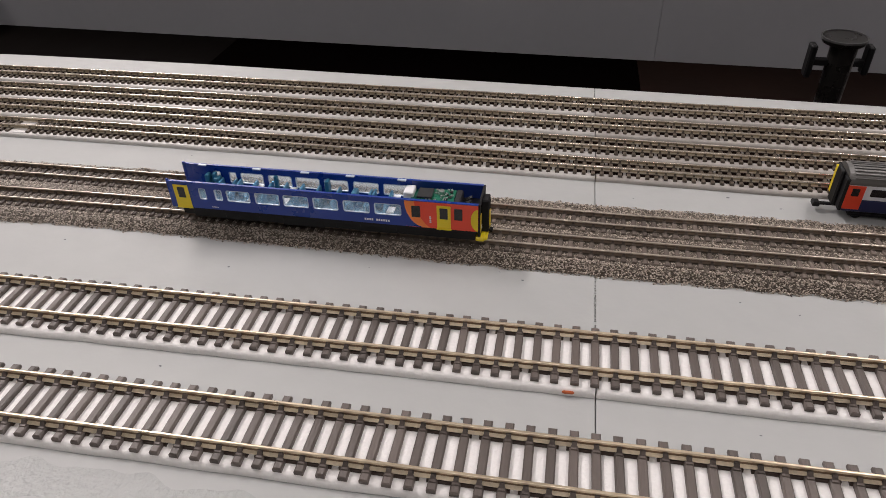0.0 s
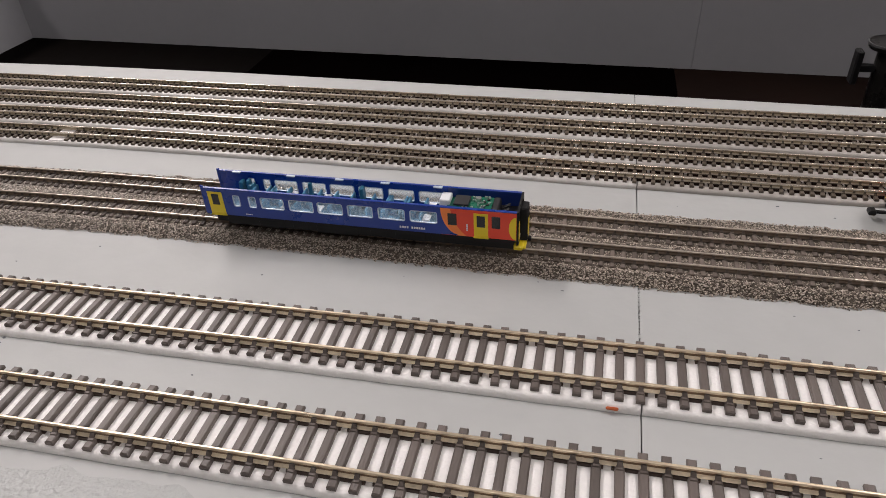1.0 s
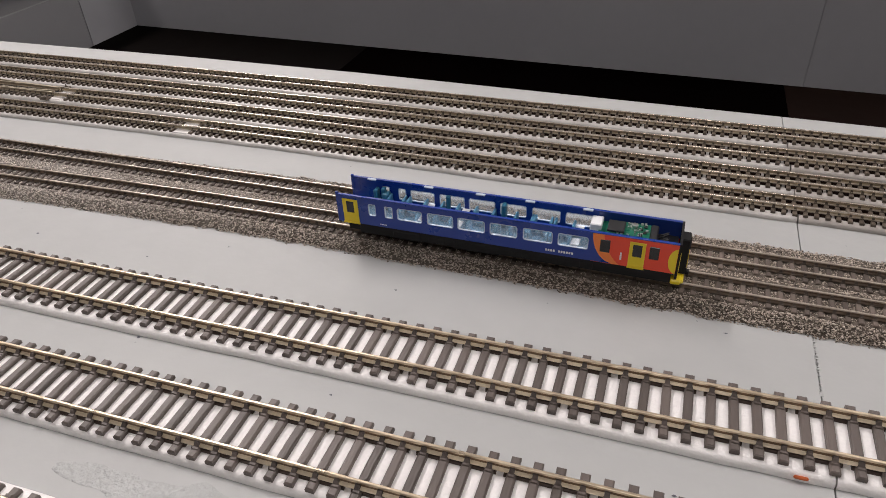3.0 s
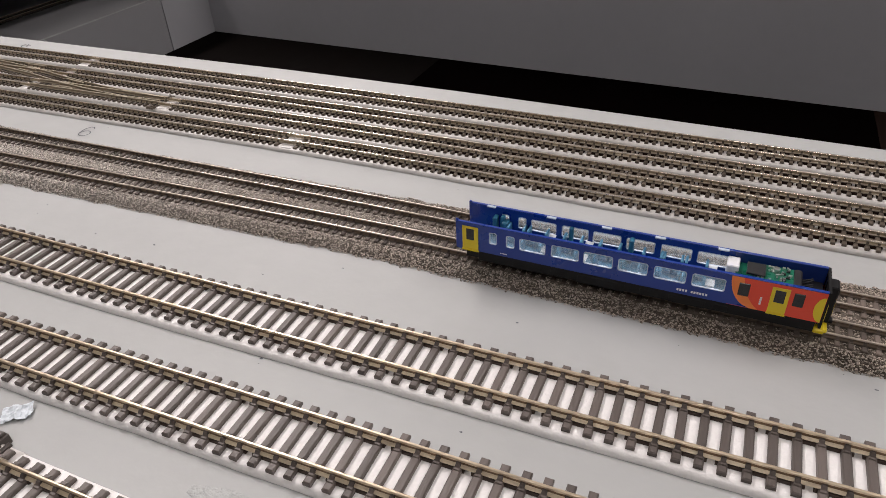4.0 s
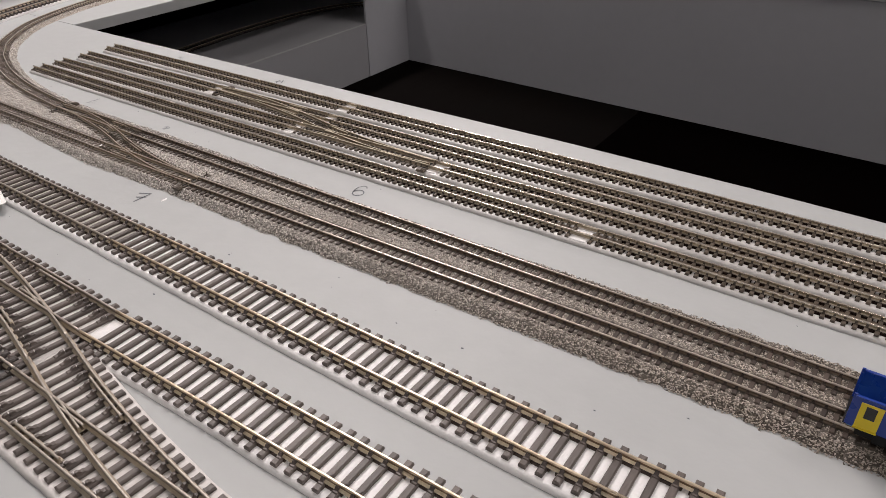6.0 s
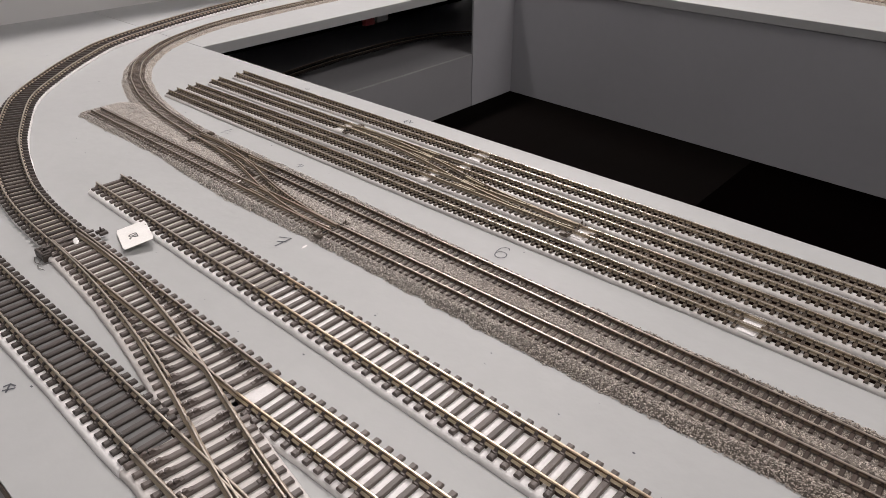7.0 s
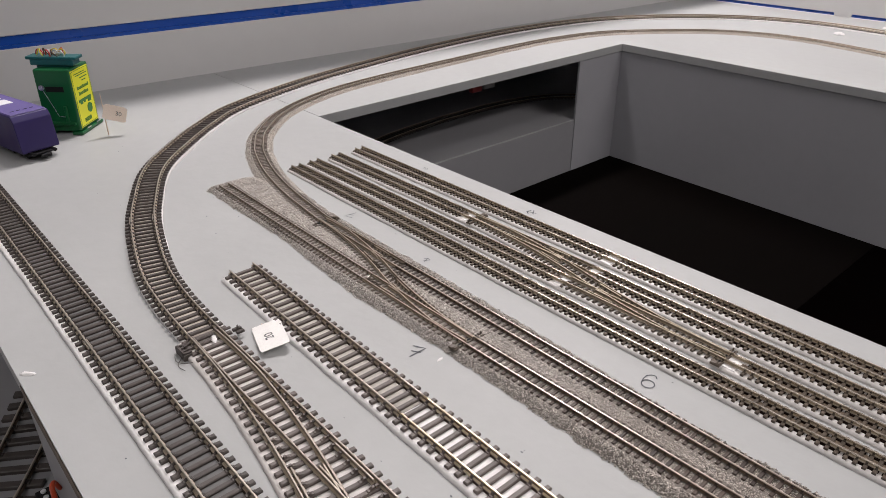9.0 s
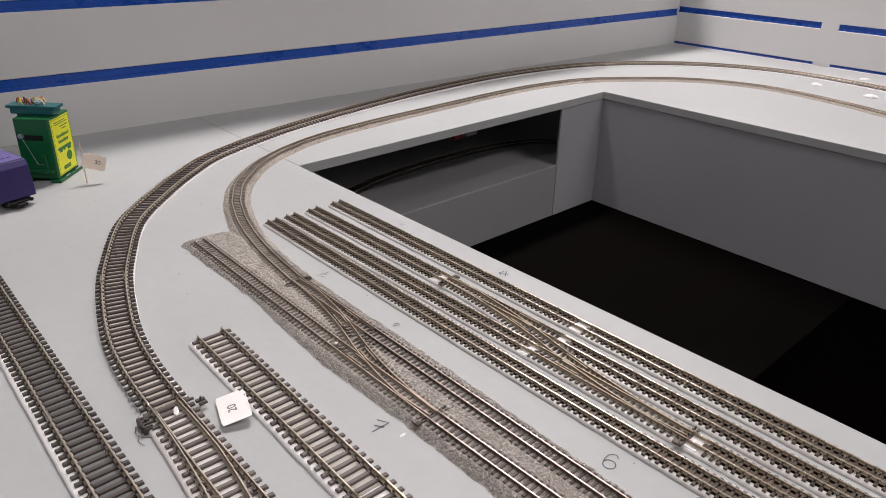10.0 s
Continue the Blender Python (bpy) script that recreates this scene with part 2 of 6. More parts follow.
def cut_webbing(line, g, z, parent, phase, half, high, material, every=4, skip=(), mark=0.0):
    """Plastic strip that ties the sleepers under one rail, cut through after every few sleepers."""
    run = [0.0]
    for a, b in zip(line, line[1:]):
        run.append(run[-1] + (b - a).length)
    total = run[-1]
    n = max(2, int(total / g["pitch"]))
    p = total / n
    cuts = [-p] + [k * p for k in range(1, n) if k % every == phase % every] + [total + p]
    tg = tangents(line)
    verts, faces = [], []
    rs_ = np.array(run)
    lx = [np.array([q[i] for q in line]) for i in (0, 1)]
    tx = [np.array([q[i] for q in tg]) for i in (0, 1)]
    for a, b in zip(cuts, cuts[1:]):
        a, b = max(0.0, a + p * 0.17), min(total, b - p * 0.17)
        if b - a < p * 0.2:
            continue
        ss = np.linspace(a, b, 5)
        X, Y = (np.interp(ss, rs_, c) for c in lx)
        if any(min((x - sx) ** 2 + (y - sy) ** 2 for x, y in zip(X, Y)) < (mark + g["half"] * 0.5) ** 2 for sx, sy in skip):
            continue
        TX, TY = (np.interp(ss, rs_, c) for c in tx)
        k0 = len(verts)
        for x, y, u, v in zip(X, Y, TX, TY):
            for o, h in ((-half, 0), (-half * 0.86, high), (half * 0.86, high), (half, 0)):
                verts.append((x - v * o, y + u * o, z + h))
        for i in range(4):
            for j in range(3):
                c = k0 + i * 4 + j
                faces.append((c, c + 4, c + 5, c + 1))
        faces += [(k0, k0 + 1, k0 + 2, k0 + 3), (k0 + 19, k0 + 18, k0 + 17, k0 + 16)]
    return tagged(mesh_ob("webbing", verts, faces, material, parent), kind="stuff")


def webbing(line, g, z, parent):
    w, h = g["width"] * 0.26, g["high"] * 0.55
    v, f = sweep([(-w, 0), (-w, h), (w, h), (w, 0)], line, z)
    return mesh_ob("webbing", v, f, M_WEBBING, parent)


def sleeper_mesh(g, material, name="sleeper", chairs=True):
    bm = bmesh.new()
    w, l, h = g["width"] / 2, g["length"] / 2, g["high"]
    b = min(0.0006, w * 0.3)
    base = [bm.verts.new(v) for v in ((-w, -l, 0), (w, -l, 0), (w, l, 0), (-w, l, 0))]
    mid = [bm.verts.new(v) for v in ((-w, -l, h - b), (w, -l, h - b), (w, l, h - b), (-w, l, h - b))]
    top = [bm.verts.new(v) for v in ((-w + b, -l + b, h), (w - b, -l + b, h), (w - b, l - b, h), (-w + b, l - b, h))]
    for lo, hi in ((base, mid), (mid, top)):
        for i in range(4):
            bm.faces.new((lo[i], lo[(i + 1) % 4], hi[(i + 1) % 4], hi[i]))
    bm.faces.new(top)
    if chairs:
        c, rh = g["chair"], g["rh"]
        # each chair: a low plate and a narrower claw that rises against the rail
        for side in (-1, 1):
            for out in (-1, 1):
                e = side * g["half"]
                for wide, near, far, low, high, lean in ((0.80, 0.0002, c * 1.25, 0.0, rh * 0.15, 0.9), (0.58, 0.0002, c * 0.82, rh * 0.13, rh * 0.56, 0.5)):
                    x = w * wide
                    y0, y1 = e + out * near, e + out * far
                    top1 = y0 + (y1 - y0) * lean
                    lo = [bm.verts.new(v) for v in ((-x, y0, h + low), (x, y0, h + low), (x, y1, h + low), (-x, y1, h + low))]
                    hi = [bm.verts.new(v) for v in ((-x * 0.85, y0, h + high), (x * 0.85, y0, h + high), (x * 0.85, top1, h + high), (-x * 0.85, top1, h + high))]
                    for i in range(4):
                        bm.faces.new((lo[i], lo[(i + 1) % 4], hi[(i + 1) % 4], hi[i]))
                    bm.faces.new(hi)
        bmesh.ops.recalc_face_normals(bm, faces=bm.faces)
    me = bpy.data.meshes.new(name)
    bm.to_mesh(me)
    bm.free()
    me.materials.append(material)
    return me


SL_A = sleeper_mesh(OO, M_SLEEP)
SL_D = sleeper_mesh(OO, M_SLEEPD)
SL_N = sleeper_mesh(NN, M_NSLEEP)
SL_B = sleeper_mesh(NN, M_BSLEEP)
SL_B2 = sleeper_mesh(NN, M_BSLEEP2)
SL_BD = sleeper_mesh(NN, M_NSLEEP)
SL_BIG = sleeper_mesh(BIG, M_SLEEPD)
rng = random.Random(7)


def put_sleeper(mesh, parent, p, t, z, stretch=1.0, jitter=1.0):
    ob = new("sleeper", mesh)
    a = math.atan2(t.y, t.x) + jitter * rng.uniform(-0.012, 0.012)
    ob.matrix_world = Matrix.LocRotScale((p.x, p.y, z + rng.uniform(-0.0001, 0.0001)), Euler((0, 0, a)), (1, stretch, 1))
    ob.parent = parent
    return ob


SHOULDER = ((0.0, 0.0), (0.0001, 0.40), (0.0006, 0.74), (0.0015, 0.93), (0.0028, 1.0))


def lay_foam(parent, line, left, right, thick, material, name="foam_underlay", wob=0.0006):
    """A soft strip with rounded shoulders and a slightly uneven cut edge."""
    verts, faces = [], []
    k = min(1.0, (left + right) / 0.012)
    prof = [(-1, d * k, u) for d, u in SHOULDER] + [(1, d * k, u) for d, u in reversed(SHOULDER)]
    n = len(prof)
    for p, t in zip(line, tangents(line)):
        e = wob * (noise.noise(Vector((p.x * 40, p.y * 40, left * 1000))) + 0.5 * noise.noise(Vector((p.x * 150, p.y * 150, 3))))
        f = wob * noise.noise(Vector((p.x * 40 + 9, p.y * 40, left * 900)))
        for side, d, u in prof:
            s = -right - e - 0.0003 + d if side < 0 else left + f + 0.0003 - d
            verts.append((p.x - t.y * s, p.y + t.x * s, u * thick + 0.0001))
    for i in range(len(line) - 1):
        for j in range(n - 1):
            a = i * n + j
            faces.append((a, a + n, a + n + 1, a + 1))
    faces.append(tuple(range(n)))
    faces.append(tuple((len(line) - 1) * n + j for j in reversed(range(n))))
    return mesh_ob(name, verts, faces, material, parent, "top")


def lay_track(name, label, points, g, sleeper, rails, z0=0.0, foam=None, skip=(), group="", limit=300, mark=0.004):
    """One length of track: foam strip, sleepers, two rails. skip: plan places left bare of sleepers."""
    line = spline(points)
    mid = thing(name, label, "track", group=group)
    z = z0
    if foam:
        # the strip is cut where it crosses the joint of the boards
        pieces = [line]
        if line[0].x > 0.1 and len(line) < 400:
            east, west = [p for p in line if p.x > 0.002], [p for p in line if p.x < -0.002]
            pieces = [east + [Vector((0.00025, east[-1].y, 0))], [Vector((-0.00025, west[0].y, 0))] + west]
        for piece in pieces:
            # east of the joint a darker yard foam copy stands in for weaker light
            dimmed_east = foam[3] is M_FOAM2 and piece[0].x > 0.1
            lay_foam(mid, piece, foam[0], foam[1], foam[2], M_FOAM2E if dimmed_east else foam[3])
        z += foam[2]
    total = sum((b - a).length for a, b in zip(line, line[1:]))
    n = max(2, int(total / g["pitch"]))
    dense = spline([(p.x, p.y) for p in line], total / n / 4)
    tt = tangents(dense)
    rest_v, rest_f, made = [], [], 0
    for i in range(2, len(dense), 4):
        p, t = dense[i], tt[i]
        if any((p - Vector((sx, sy, 0))).length < mark for sx, sy in skip):
            continue
        if made < limit:
            put_sleeper(SL_B2 if sleeper is SL_B and p.x > -0.10 + 0.06 * noise.noise(Vector((p.x * 60, p.y * 60, 1))) else sleeper, mid, p, t, z)
            made += 1
        else:
            a = len(rest_v)
            l, w, h = g["length"] / 2, g["width"] / 2, g["high"]
            for dz in (0, h):
                for sx, sy in ((-w, -l), (w, -l), (w, l), (-w, l)):
                    rest_v.append((p.x + t.x * sx - t.y * sy, p.y + t.y * sx + t.x * sy, z + dz))
            rest_f += [(a, a + 1, a + 5, a + 4), (a + 1, a + 2, a + 6, a + 5), (a + 2, a + 3, a + 7, a + 6), (a + 3, a, a + 4, a + 7), (a + 4, a + 5, a + 6, a + 7)]
    if rest_v:
        tagged(mesh_ob("far_sleeper_rest", rest_v, rest_f, sleeper.materials[0], mid), kind="stuff")
    for side in (-1, 1):
        v, f = sweep(g["rail"], shifted(line, side * g["half"]), z + g["high"])
        rail_ob("rail", v, f, g, rails, mid)
        if foam:
            small = g["half"] < 0.006
            cut_webbing(shifted(line, side * g["half"]), g, z + 0.0001, mid, side + 1, 0.0021 if small else 0.0019, g["high"] * (0.80 if small else 0.62), M_NWEBBING if small else M_WEBBING, skip=skip, mark=mark)
    return mid


def turnout(name, label, main, side, L, D, g, sleeper, rails, z0=0.0, foam=None, group="", motor=False, motor_material=None, motor_at=0.035):
    """A pair of points from its toe: main is a function of s giving the plan place, D the sideways throw at the heel."""
    def at(s, off):
        p, q = main(s), main(s + 0.001)
        t = (q - p).normalized()
        return p + Vector((-t.y, t.x, 0)) * off

    def run(s0, s1, f, n=40):
        return [at(s0 + (s1 - s0) * k / n, f(s0 + (s1 - s0) * k / n)) for k in range(n + 1)]

    def d(s):
        return side * D * (max(0.0, s) / L) ** 2
    t = thing(name, label, "track", group=group)
    z = z0
    h = g["half"]
    if foam:
        verts, faces = [], []
        for k in range(41):
            s = L * k / 40
            lo, hi = min(0, d(s)) - foam[1], max(0, d(s)) + foam[0]
            e = 0.0006 * noise.noise(Vector((s * 60, 1, 5)))
            for off, u in [(lo + e + v, u) for v, u in SHOULDER] + [(hi - e - v, u) for v, u in reversed(SHOULDER)]:
                p = at(s, off)
                verts.append((p.x, p.y, u * foam[2] + 0.0001))
        m = 2 * len(SHOULDER)
        for i in range(40):
            for k in range(m - 1):
                a = i * m + k
                faces.append((a, a + m, a + m + 1, a + 1))
        faces += [tuple(range(m)), tuple(40 * m + k for k in reversed(range(m)))]
        mesh_ob("foam_underlay", verts, faces, foam[3], t, "top")
        z += foam[2]
    n = int(L / g["pitch"])
    for k in range(n):
        s = (k + 0.5) * L / n
        c = d(s) / 2
        p = at(s, c)
        q = at(s + 0.001, d(s + 0.001) / 2)
        put_sleeper(sleeper, t, p, (q - p).normalized(), z, 1 + abs(d(s)) / g["length"])
    zr = z + g["high"]

    def rail(f, s0, s1, nm="rail"):
        v, fc = sweep(g["rail"], run(s0, s1, f), zr)
        rail_ob(nm, v, fc, g, rails, t)
        if foam and g is OO:
            webbing(run(s0, s1, f), g, z + 0.0001, t)
    frog = L * math.sqrt(2 * h / D) if 2 * h < D else L * 0.97
    frog = min(frog, L * 0.93)
    rail(lambda s: -side * h, 0, L, "stock_rail")
    rail(lambda s: d(s) + side * h, 0, L, "stock_rail")
    rail(lambda s: side * (h - 0.0012 * (1 - min(1, s / (L * 0.3)))), 0.02 * L, L, "point_rail")
    rail(lambda s: d(s) - side * (h - 0.0030 * (1 - min(1, s / (L * 0.3)))), 0.02 * L, L, "point_rail")
    for f in (lambda s: -side * (h - 0.0022), lambda s: d(s) + side * (h - 0.0022)):
        rail(f, L * 0.68, L * 0.84, "check_rail")
    for f in (lambda s: side * (h - 0.0020), lambda s: d(s) - side * (h - 0.0020)):
        rail(f, L * 0.72, L * 0.82, "wing_rail")
    p, q = at(L * 0.03, -h * 1.75), at(L * 0.03, h * 1.75)
    part("tie_bar", cyl_bm((p.x, p.y, z + g["high"] * 0.8), (q.x, q.y, z + g["high"] * 0.8), g["width"] * 0.35, 6), M_SLEEPD if g is OO else M_BLACK, t)
    if motor:
        wide = g is OO
        ms, mo, w, l, hi = motor_at, (1.75 if wide else 1.95), g["width"], g["length"], g["high"]
        p = at(L * ms, motor * h * mo)
        if wide:
            bm = box_bm(p.x - 0.0070, p.x + 0.0070, p.y - 0.0034, p.y + 0.0034, z - 0.0030, z + 0.0016, bevel=0.0003)
            for dx in (-0.0052, -0.0018, 0.0018, 0.0052):
                add_box(bm, p.x + dx - 0.0009, p.x + dx + 0.0009, p.y - 0.0030, p.y + 0.0030, z + 0.0015, z + 0.0026, bevel=0.0003)
            add_box(bm, p.x - 0.0062, p.x + 0.0062, p.y - 0.0033, p.y - 0.0016, z + 0.0015, z + 0.0030, bevel=0.0003)
            add_cyl(bm, (p.x, p.y + 0.0010, z + 0.0015), (p.x, p.y + 0.0010, z + 0.0044), 0.0010, 10)
        else:
            bm = box_bm(p.x - w * 1.5, p.x + w * 1.5, p.y - l * 0.11, p.y + l * 0.11, z, z + hi * 1.4, bevel=0.0003)
            add_box(bm, p.x - w * 0.5, p.x + w * 0.5, p.y - l * 0.14, p.y + l * 0.07, z + hi * 1.3, z + hi * 1.9, bevel=0.0002)
            add_box(bm, p.x + w * 0.8, p.x + w * 1.2, p.y - l * 0.08, p.y + l * 0.08, z + hi * 1.3, z + hi * 1.8)
        q = at(L * ms, -motor * h * 2.0)
        hb = box_bm(q.x - w * 0.4, q.x + w * 0.4, q.y - l * 0.10, q.y + l * 0.10, z, z + hi * 1.2, bevel=0.0003)
        add_box(hb, q.x + w * 0.9, q.x + w * 1.7, q.y - l * 0.08, q.y + l * 0.10, z, z + hi * 1.1, bevel=0.0003)
        add_cyl(hb, (q.x + w * 0.3, q.y, z + hi), (q.x + w * 0.5, q.y, z + hi * 2.6), w * 0.22, 8)
        part("hinge_block", hb, motor_material, t)
        part("spring_box", bm, motor_material, t, "dark plastic point spring box")
    return t

# ---- the large structure ----


def slab(name, outline, z0, z1, material, label, category, bevel=0.0008):
    bm = bmesh.new()
    vs = [bm.verts.new((x, y, z0)) for x, y in outline]
    f = bm.faces.new(vs)
    r = bmesh.ops.extrude_face_region(bm, geom=[f])
    for v in r["geom"]:
        if isinstance(v, bmesh.types.BMVert):
            v.co.z = z1
    bmesh.ops.recalc_face_normals(bm, faces=bm.faces)
    if bevel:
        es = [e for e in bm.edges if all(abs(v.co.z - z1) < 1e-6 for v in e.verts)]
        bmesh.ops.bevel(bm, geom=es, offset=bevel, segments=2, affect="EDGES", profile=0.5)
    ob = part(name, bm, material, None)
    return tagged(ob, label, category, kind="structure")


def rect(x0, x1, y0, y1):
    return [(x0, y0), (x1, y0), (x1, y1), (x0, y1)]


TH = 0.014
RIM = 0.281
slab("baseboard_1", [(-1.52, -0.166), (-0.0002, -0.166), (-0.0002, 0.2685), (-0.30, 0.2805), (-0.45, 0.2830), (-0.90, RIM), (-1.52, RIM)], -TH, 0, M_BOARD, "grey painted baseboard top carrying the tracks", "baseboard", bevel=0.0002)
slab("baseboard_2", [(0.0002, -0.166), (1.0, -0.166), (1.0, 0.228), (0.35, 0.2535), (0.0002, 0.2685)], -TH, 0, M_BOARD, "grey painted baseboard top carrying the tracks", "baseboard", bevel=0.0002)
slab("baseboard_3", [(-1.52, RIM + 0.0009), (-1.140, RIM + 0.0009), (-1.149, 0.983), (1.25, 0.972), (1.25, 1.66), (-1.52, 1.66)], -TH, 0, M_BOARD,
     "grey painted baseboard carrying the curved tracks round the well", "baseboard")
slab("fascia", rect(-0.785, 0.99, -0.1662, -0.156), -0.1375, -TH - 0.0005, M_WELL, "grey fascia board under the baseboard edge", "fascia")
slab("fascia_strip", rect(-0.785, 0.99, -0.1668, -0.1661), -0.012, -0.0012, M_EDGE, "worn bare wood edge of the baseboard", "trim", bevel=0.0004)
slab("wall_well_far_1", [(-1.150, 0.9855), (0.1240, 0.9795), (0.1240, 0.9915), (-1.150, 0.9975)], -0.285, -TH - 0.001, M_WELLF, "dark grey panel wall of the well", "wall")
slab("wall_well_far_2", [(0.1246, 0.9798), (1.22, 0.9747), (1.22, 0.9867), (0.1246, 0.9918)], -0.285, -TH - 0.001, M_WELLF, "dark grey panel wall of the well", "wall")
slab("wall_well_post", rect(-1.1545, -1.1505, 0.857, 0.998), -0.285, -TH - 0.001, M_WELLF, "grey post panel beside the opening", "wall")
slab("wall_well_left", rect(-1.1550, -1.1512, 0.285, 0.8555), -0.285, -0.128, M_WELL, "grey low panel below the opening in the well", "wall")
slab("panel_edge", rect(-1.1554, -1.1508, 0.285, 0.8555), -0.1278, -0.1268, M_BOARD, "pale top edge of the low panel", "trim", bevel=0.0004)
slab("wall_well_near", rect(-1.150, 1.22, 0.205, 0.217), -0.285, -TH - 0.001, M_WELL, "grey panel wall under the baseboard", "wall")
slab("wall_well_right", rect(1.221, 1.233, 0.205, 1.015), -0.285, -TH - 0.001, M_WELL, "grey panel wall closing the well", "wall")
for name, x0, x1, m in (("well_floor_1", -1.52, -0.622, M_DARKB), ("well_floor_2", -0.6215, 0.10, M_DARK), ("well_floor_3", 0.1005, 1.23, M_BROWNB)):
    well = slab(name, rect(x0, x1, 0.2, 1.02), -0.262, -0.2505, m, "near-black boarded floor of the well, its deep shade put into the colour", "floor", bevel=0)
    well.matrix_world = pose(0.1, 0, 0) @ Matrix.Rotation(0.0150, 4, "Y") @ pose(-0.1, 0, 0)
slab("shelf", rect(-1.50, -1.1556, 0.20, 1.25), -0.137, -0.127, M_WELL, "grey lower level board inside the opening", "shelf")
# closing boards whose near-black colour carries the shade inside the opening
slab("wall_tunnel_back", rect(-1.515, -1.502, 0.20, 1.25), -0.25, -TH - 0.001, M_DARK, "closing back board behind the lower level, shade put into its colour", "wall")
slab("wall_tunnel_end", rect(-1.50, -1.156, 1.252, 1.264), -0.25, -TH - 0.001, M_DARK, "closing end board behind the lower level, shade put into its colour", "wall")
slab("lower_board", rect(-1.52, -0.40, -0.60, -0.06), -0.150, -0.138, M_WELL, "grey lower baseboard beside the layout edge", "baseboard")

# square legs that carry the boards
leg_me = bpy.data.meshes.new("table_leg")
bm = box_bm(-0.022, 0.022, -0.022, 0.022, -0.95, 0.0, bevel=0.002)
bm.to_mesh(leg_me)
bm.free()
leg_me.materials.append(M_EDGE)
for lx, ly, lz in ((-1.48, 0.10, -TH), (-0.70, 0.10, -TH), (0.10, 0.10, -TH), (0.90, 0.10, -TH), (-1.48, 1.58, -TH), (-0.70, 1.52, -TH), (0.10, 1.52, -TH), (1.15, 1.52, -TH),
                   (-1.48, -0.55, -0.150), (-0.45, -0.55, -0.150), (1.18, 0.30, -0.285)):
    leg = tagged(new("table_leg", leg_me), "bare square wooden leg under the baseboard", "leg", kind="structure")
    leg.matrix_world = pose(lx, ly, lz) @ Matrix.Diagonal((1, 1, (0.95 + lz) / 0.95, 1))

# the hall
slab("floor", rect(-4.2, 4.2, -3.6, 5.6), -1.0, -0.95, M_ROOM, "grey hall floor", "floor", bevel=0)
slab("ceiling", rect(-4.2, 4.2, -3.6, 5.6), CEIL, CEIL + 0.05, M_CEIL, "off-white hall ceiling", "ceiling", bevel=0)
slab("wall_west", rect(-4.25, -4.2, -3.6, 5.6), -0.95, CEIL, M_ROOM, "grey hall wall", "wall", bevel=0)
slab("wall_east", rect(4.2, 4.25, -3.6, 5.6), -0.95, CEIL, M_ROOM, "grey hall wall", "wall", bevel=0)
slab("wall_south", rect(-4.2, 4.2, -3.65, -3.6), -0.95, CEIL, M_ROOM, "grey hall wall", "wall", bevel=0)
slab("wall_north", rect(-4.2, 4.2, 5.6, 5.65), -0.95, CEIL, M_ROOM, "grey hall wall", "wall", bevel=0)


def slat_wall(name, a, b, strips, top, label):
    """An upright panel from plan point a to b, with blue strips let into it; strips are (from, to, low, high)."""
    a, b = Vector((*a, 0)), Vector((*b, 0))
    d = (b - a)
    ln = d.length
    m = Matrix.Translation(a) @ Matrix.Rotation(math.atan2(d.y, d.x), 4, "Z")
    levels = sorted({(lo, hi) for _, _, lo, hi in strips})
    w = thing(name, label, "wall", m, kind="structure")
    z = -0.06
    rows = []
    for lo, hi in levels:
        rows.append((z, lo))
        z = hi
    rows.append((z, top))
    for lo, hi in rows:
        part("panel", box_bm(0, ln, 0, 0.018, lo, hi, bevel=0.0012), M_WALL, w)
    for x0, x1, lo, hi in strips:
        bm = box_bm(x0, x1, 0.004, 0.012, lo, hi)
        add_box(bm, x0, x1, 0.0015, 0.0045, lo, lo + (hi - lo) * 0.28)
        part("blue_insert", bm, M_BLUE, w, "glossy blue plastic slat insert")
        bm = bmesh.new()
        add_box(bm, x0, x1, 0.0121, 0.0178, lo, hi)
        part("groove_back", bm, M_WALL, w)
    for lo, hi in levels:
        run = sorted((x0, x1) for x0, x1, l, h in strips if l == lo)
        edges = [0] + [v for r in run for v in r] + [ln]
        for x0, x1 in zip(edges[::2], edges[1::2]):
            if x1 - x0 > 0.004:
                part("panel", box_bm(x0, x1, -0.0003, 0.0178, lo - 0.0016, hi + 0.0016), M_WALL, w)
    return w


# wall along the left of the curve and wall across the far side
LW = 1.86
slat_wall("wall_slat_left", (-1.487, -0.235), (-1.3842, 1.640), [(0, LW, 0.075, 0.092), (0, LW, 0.180, 0.195)], 0.52, "cream slat panel wall with glossy blue inserts")
slat_wall("wall_slat_far", (-1.3865, 1.6245), (1.22, 1.592), [(0, 0.379, 0.0015, 0.0075), (0.418, 2.60, 0.0015, 0.0075), (0, 0.379, 0.084, 0.098), (0.418, 2.60, 0.084, 0.098)], 0.45,
          "cream slat panel wall with glossy blue inserts")

# an unseen batten for every lamp, the added fills too
M_DIFF = plain("lamp_diffuser", (0.9, 0.9, 0.9), 0.5, emit=4.0)
M_FRAME = mat("lamp_frame", (0.7, 0.7, 0.7), 0.5)
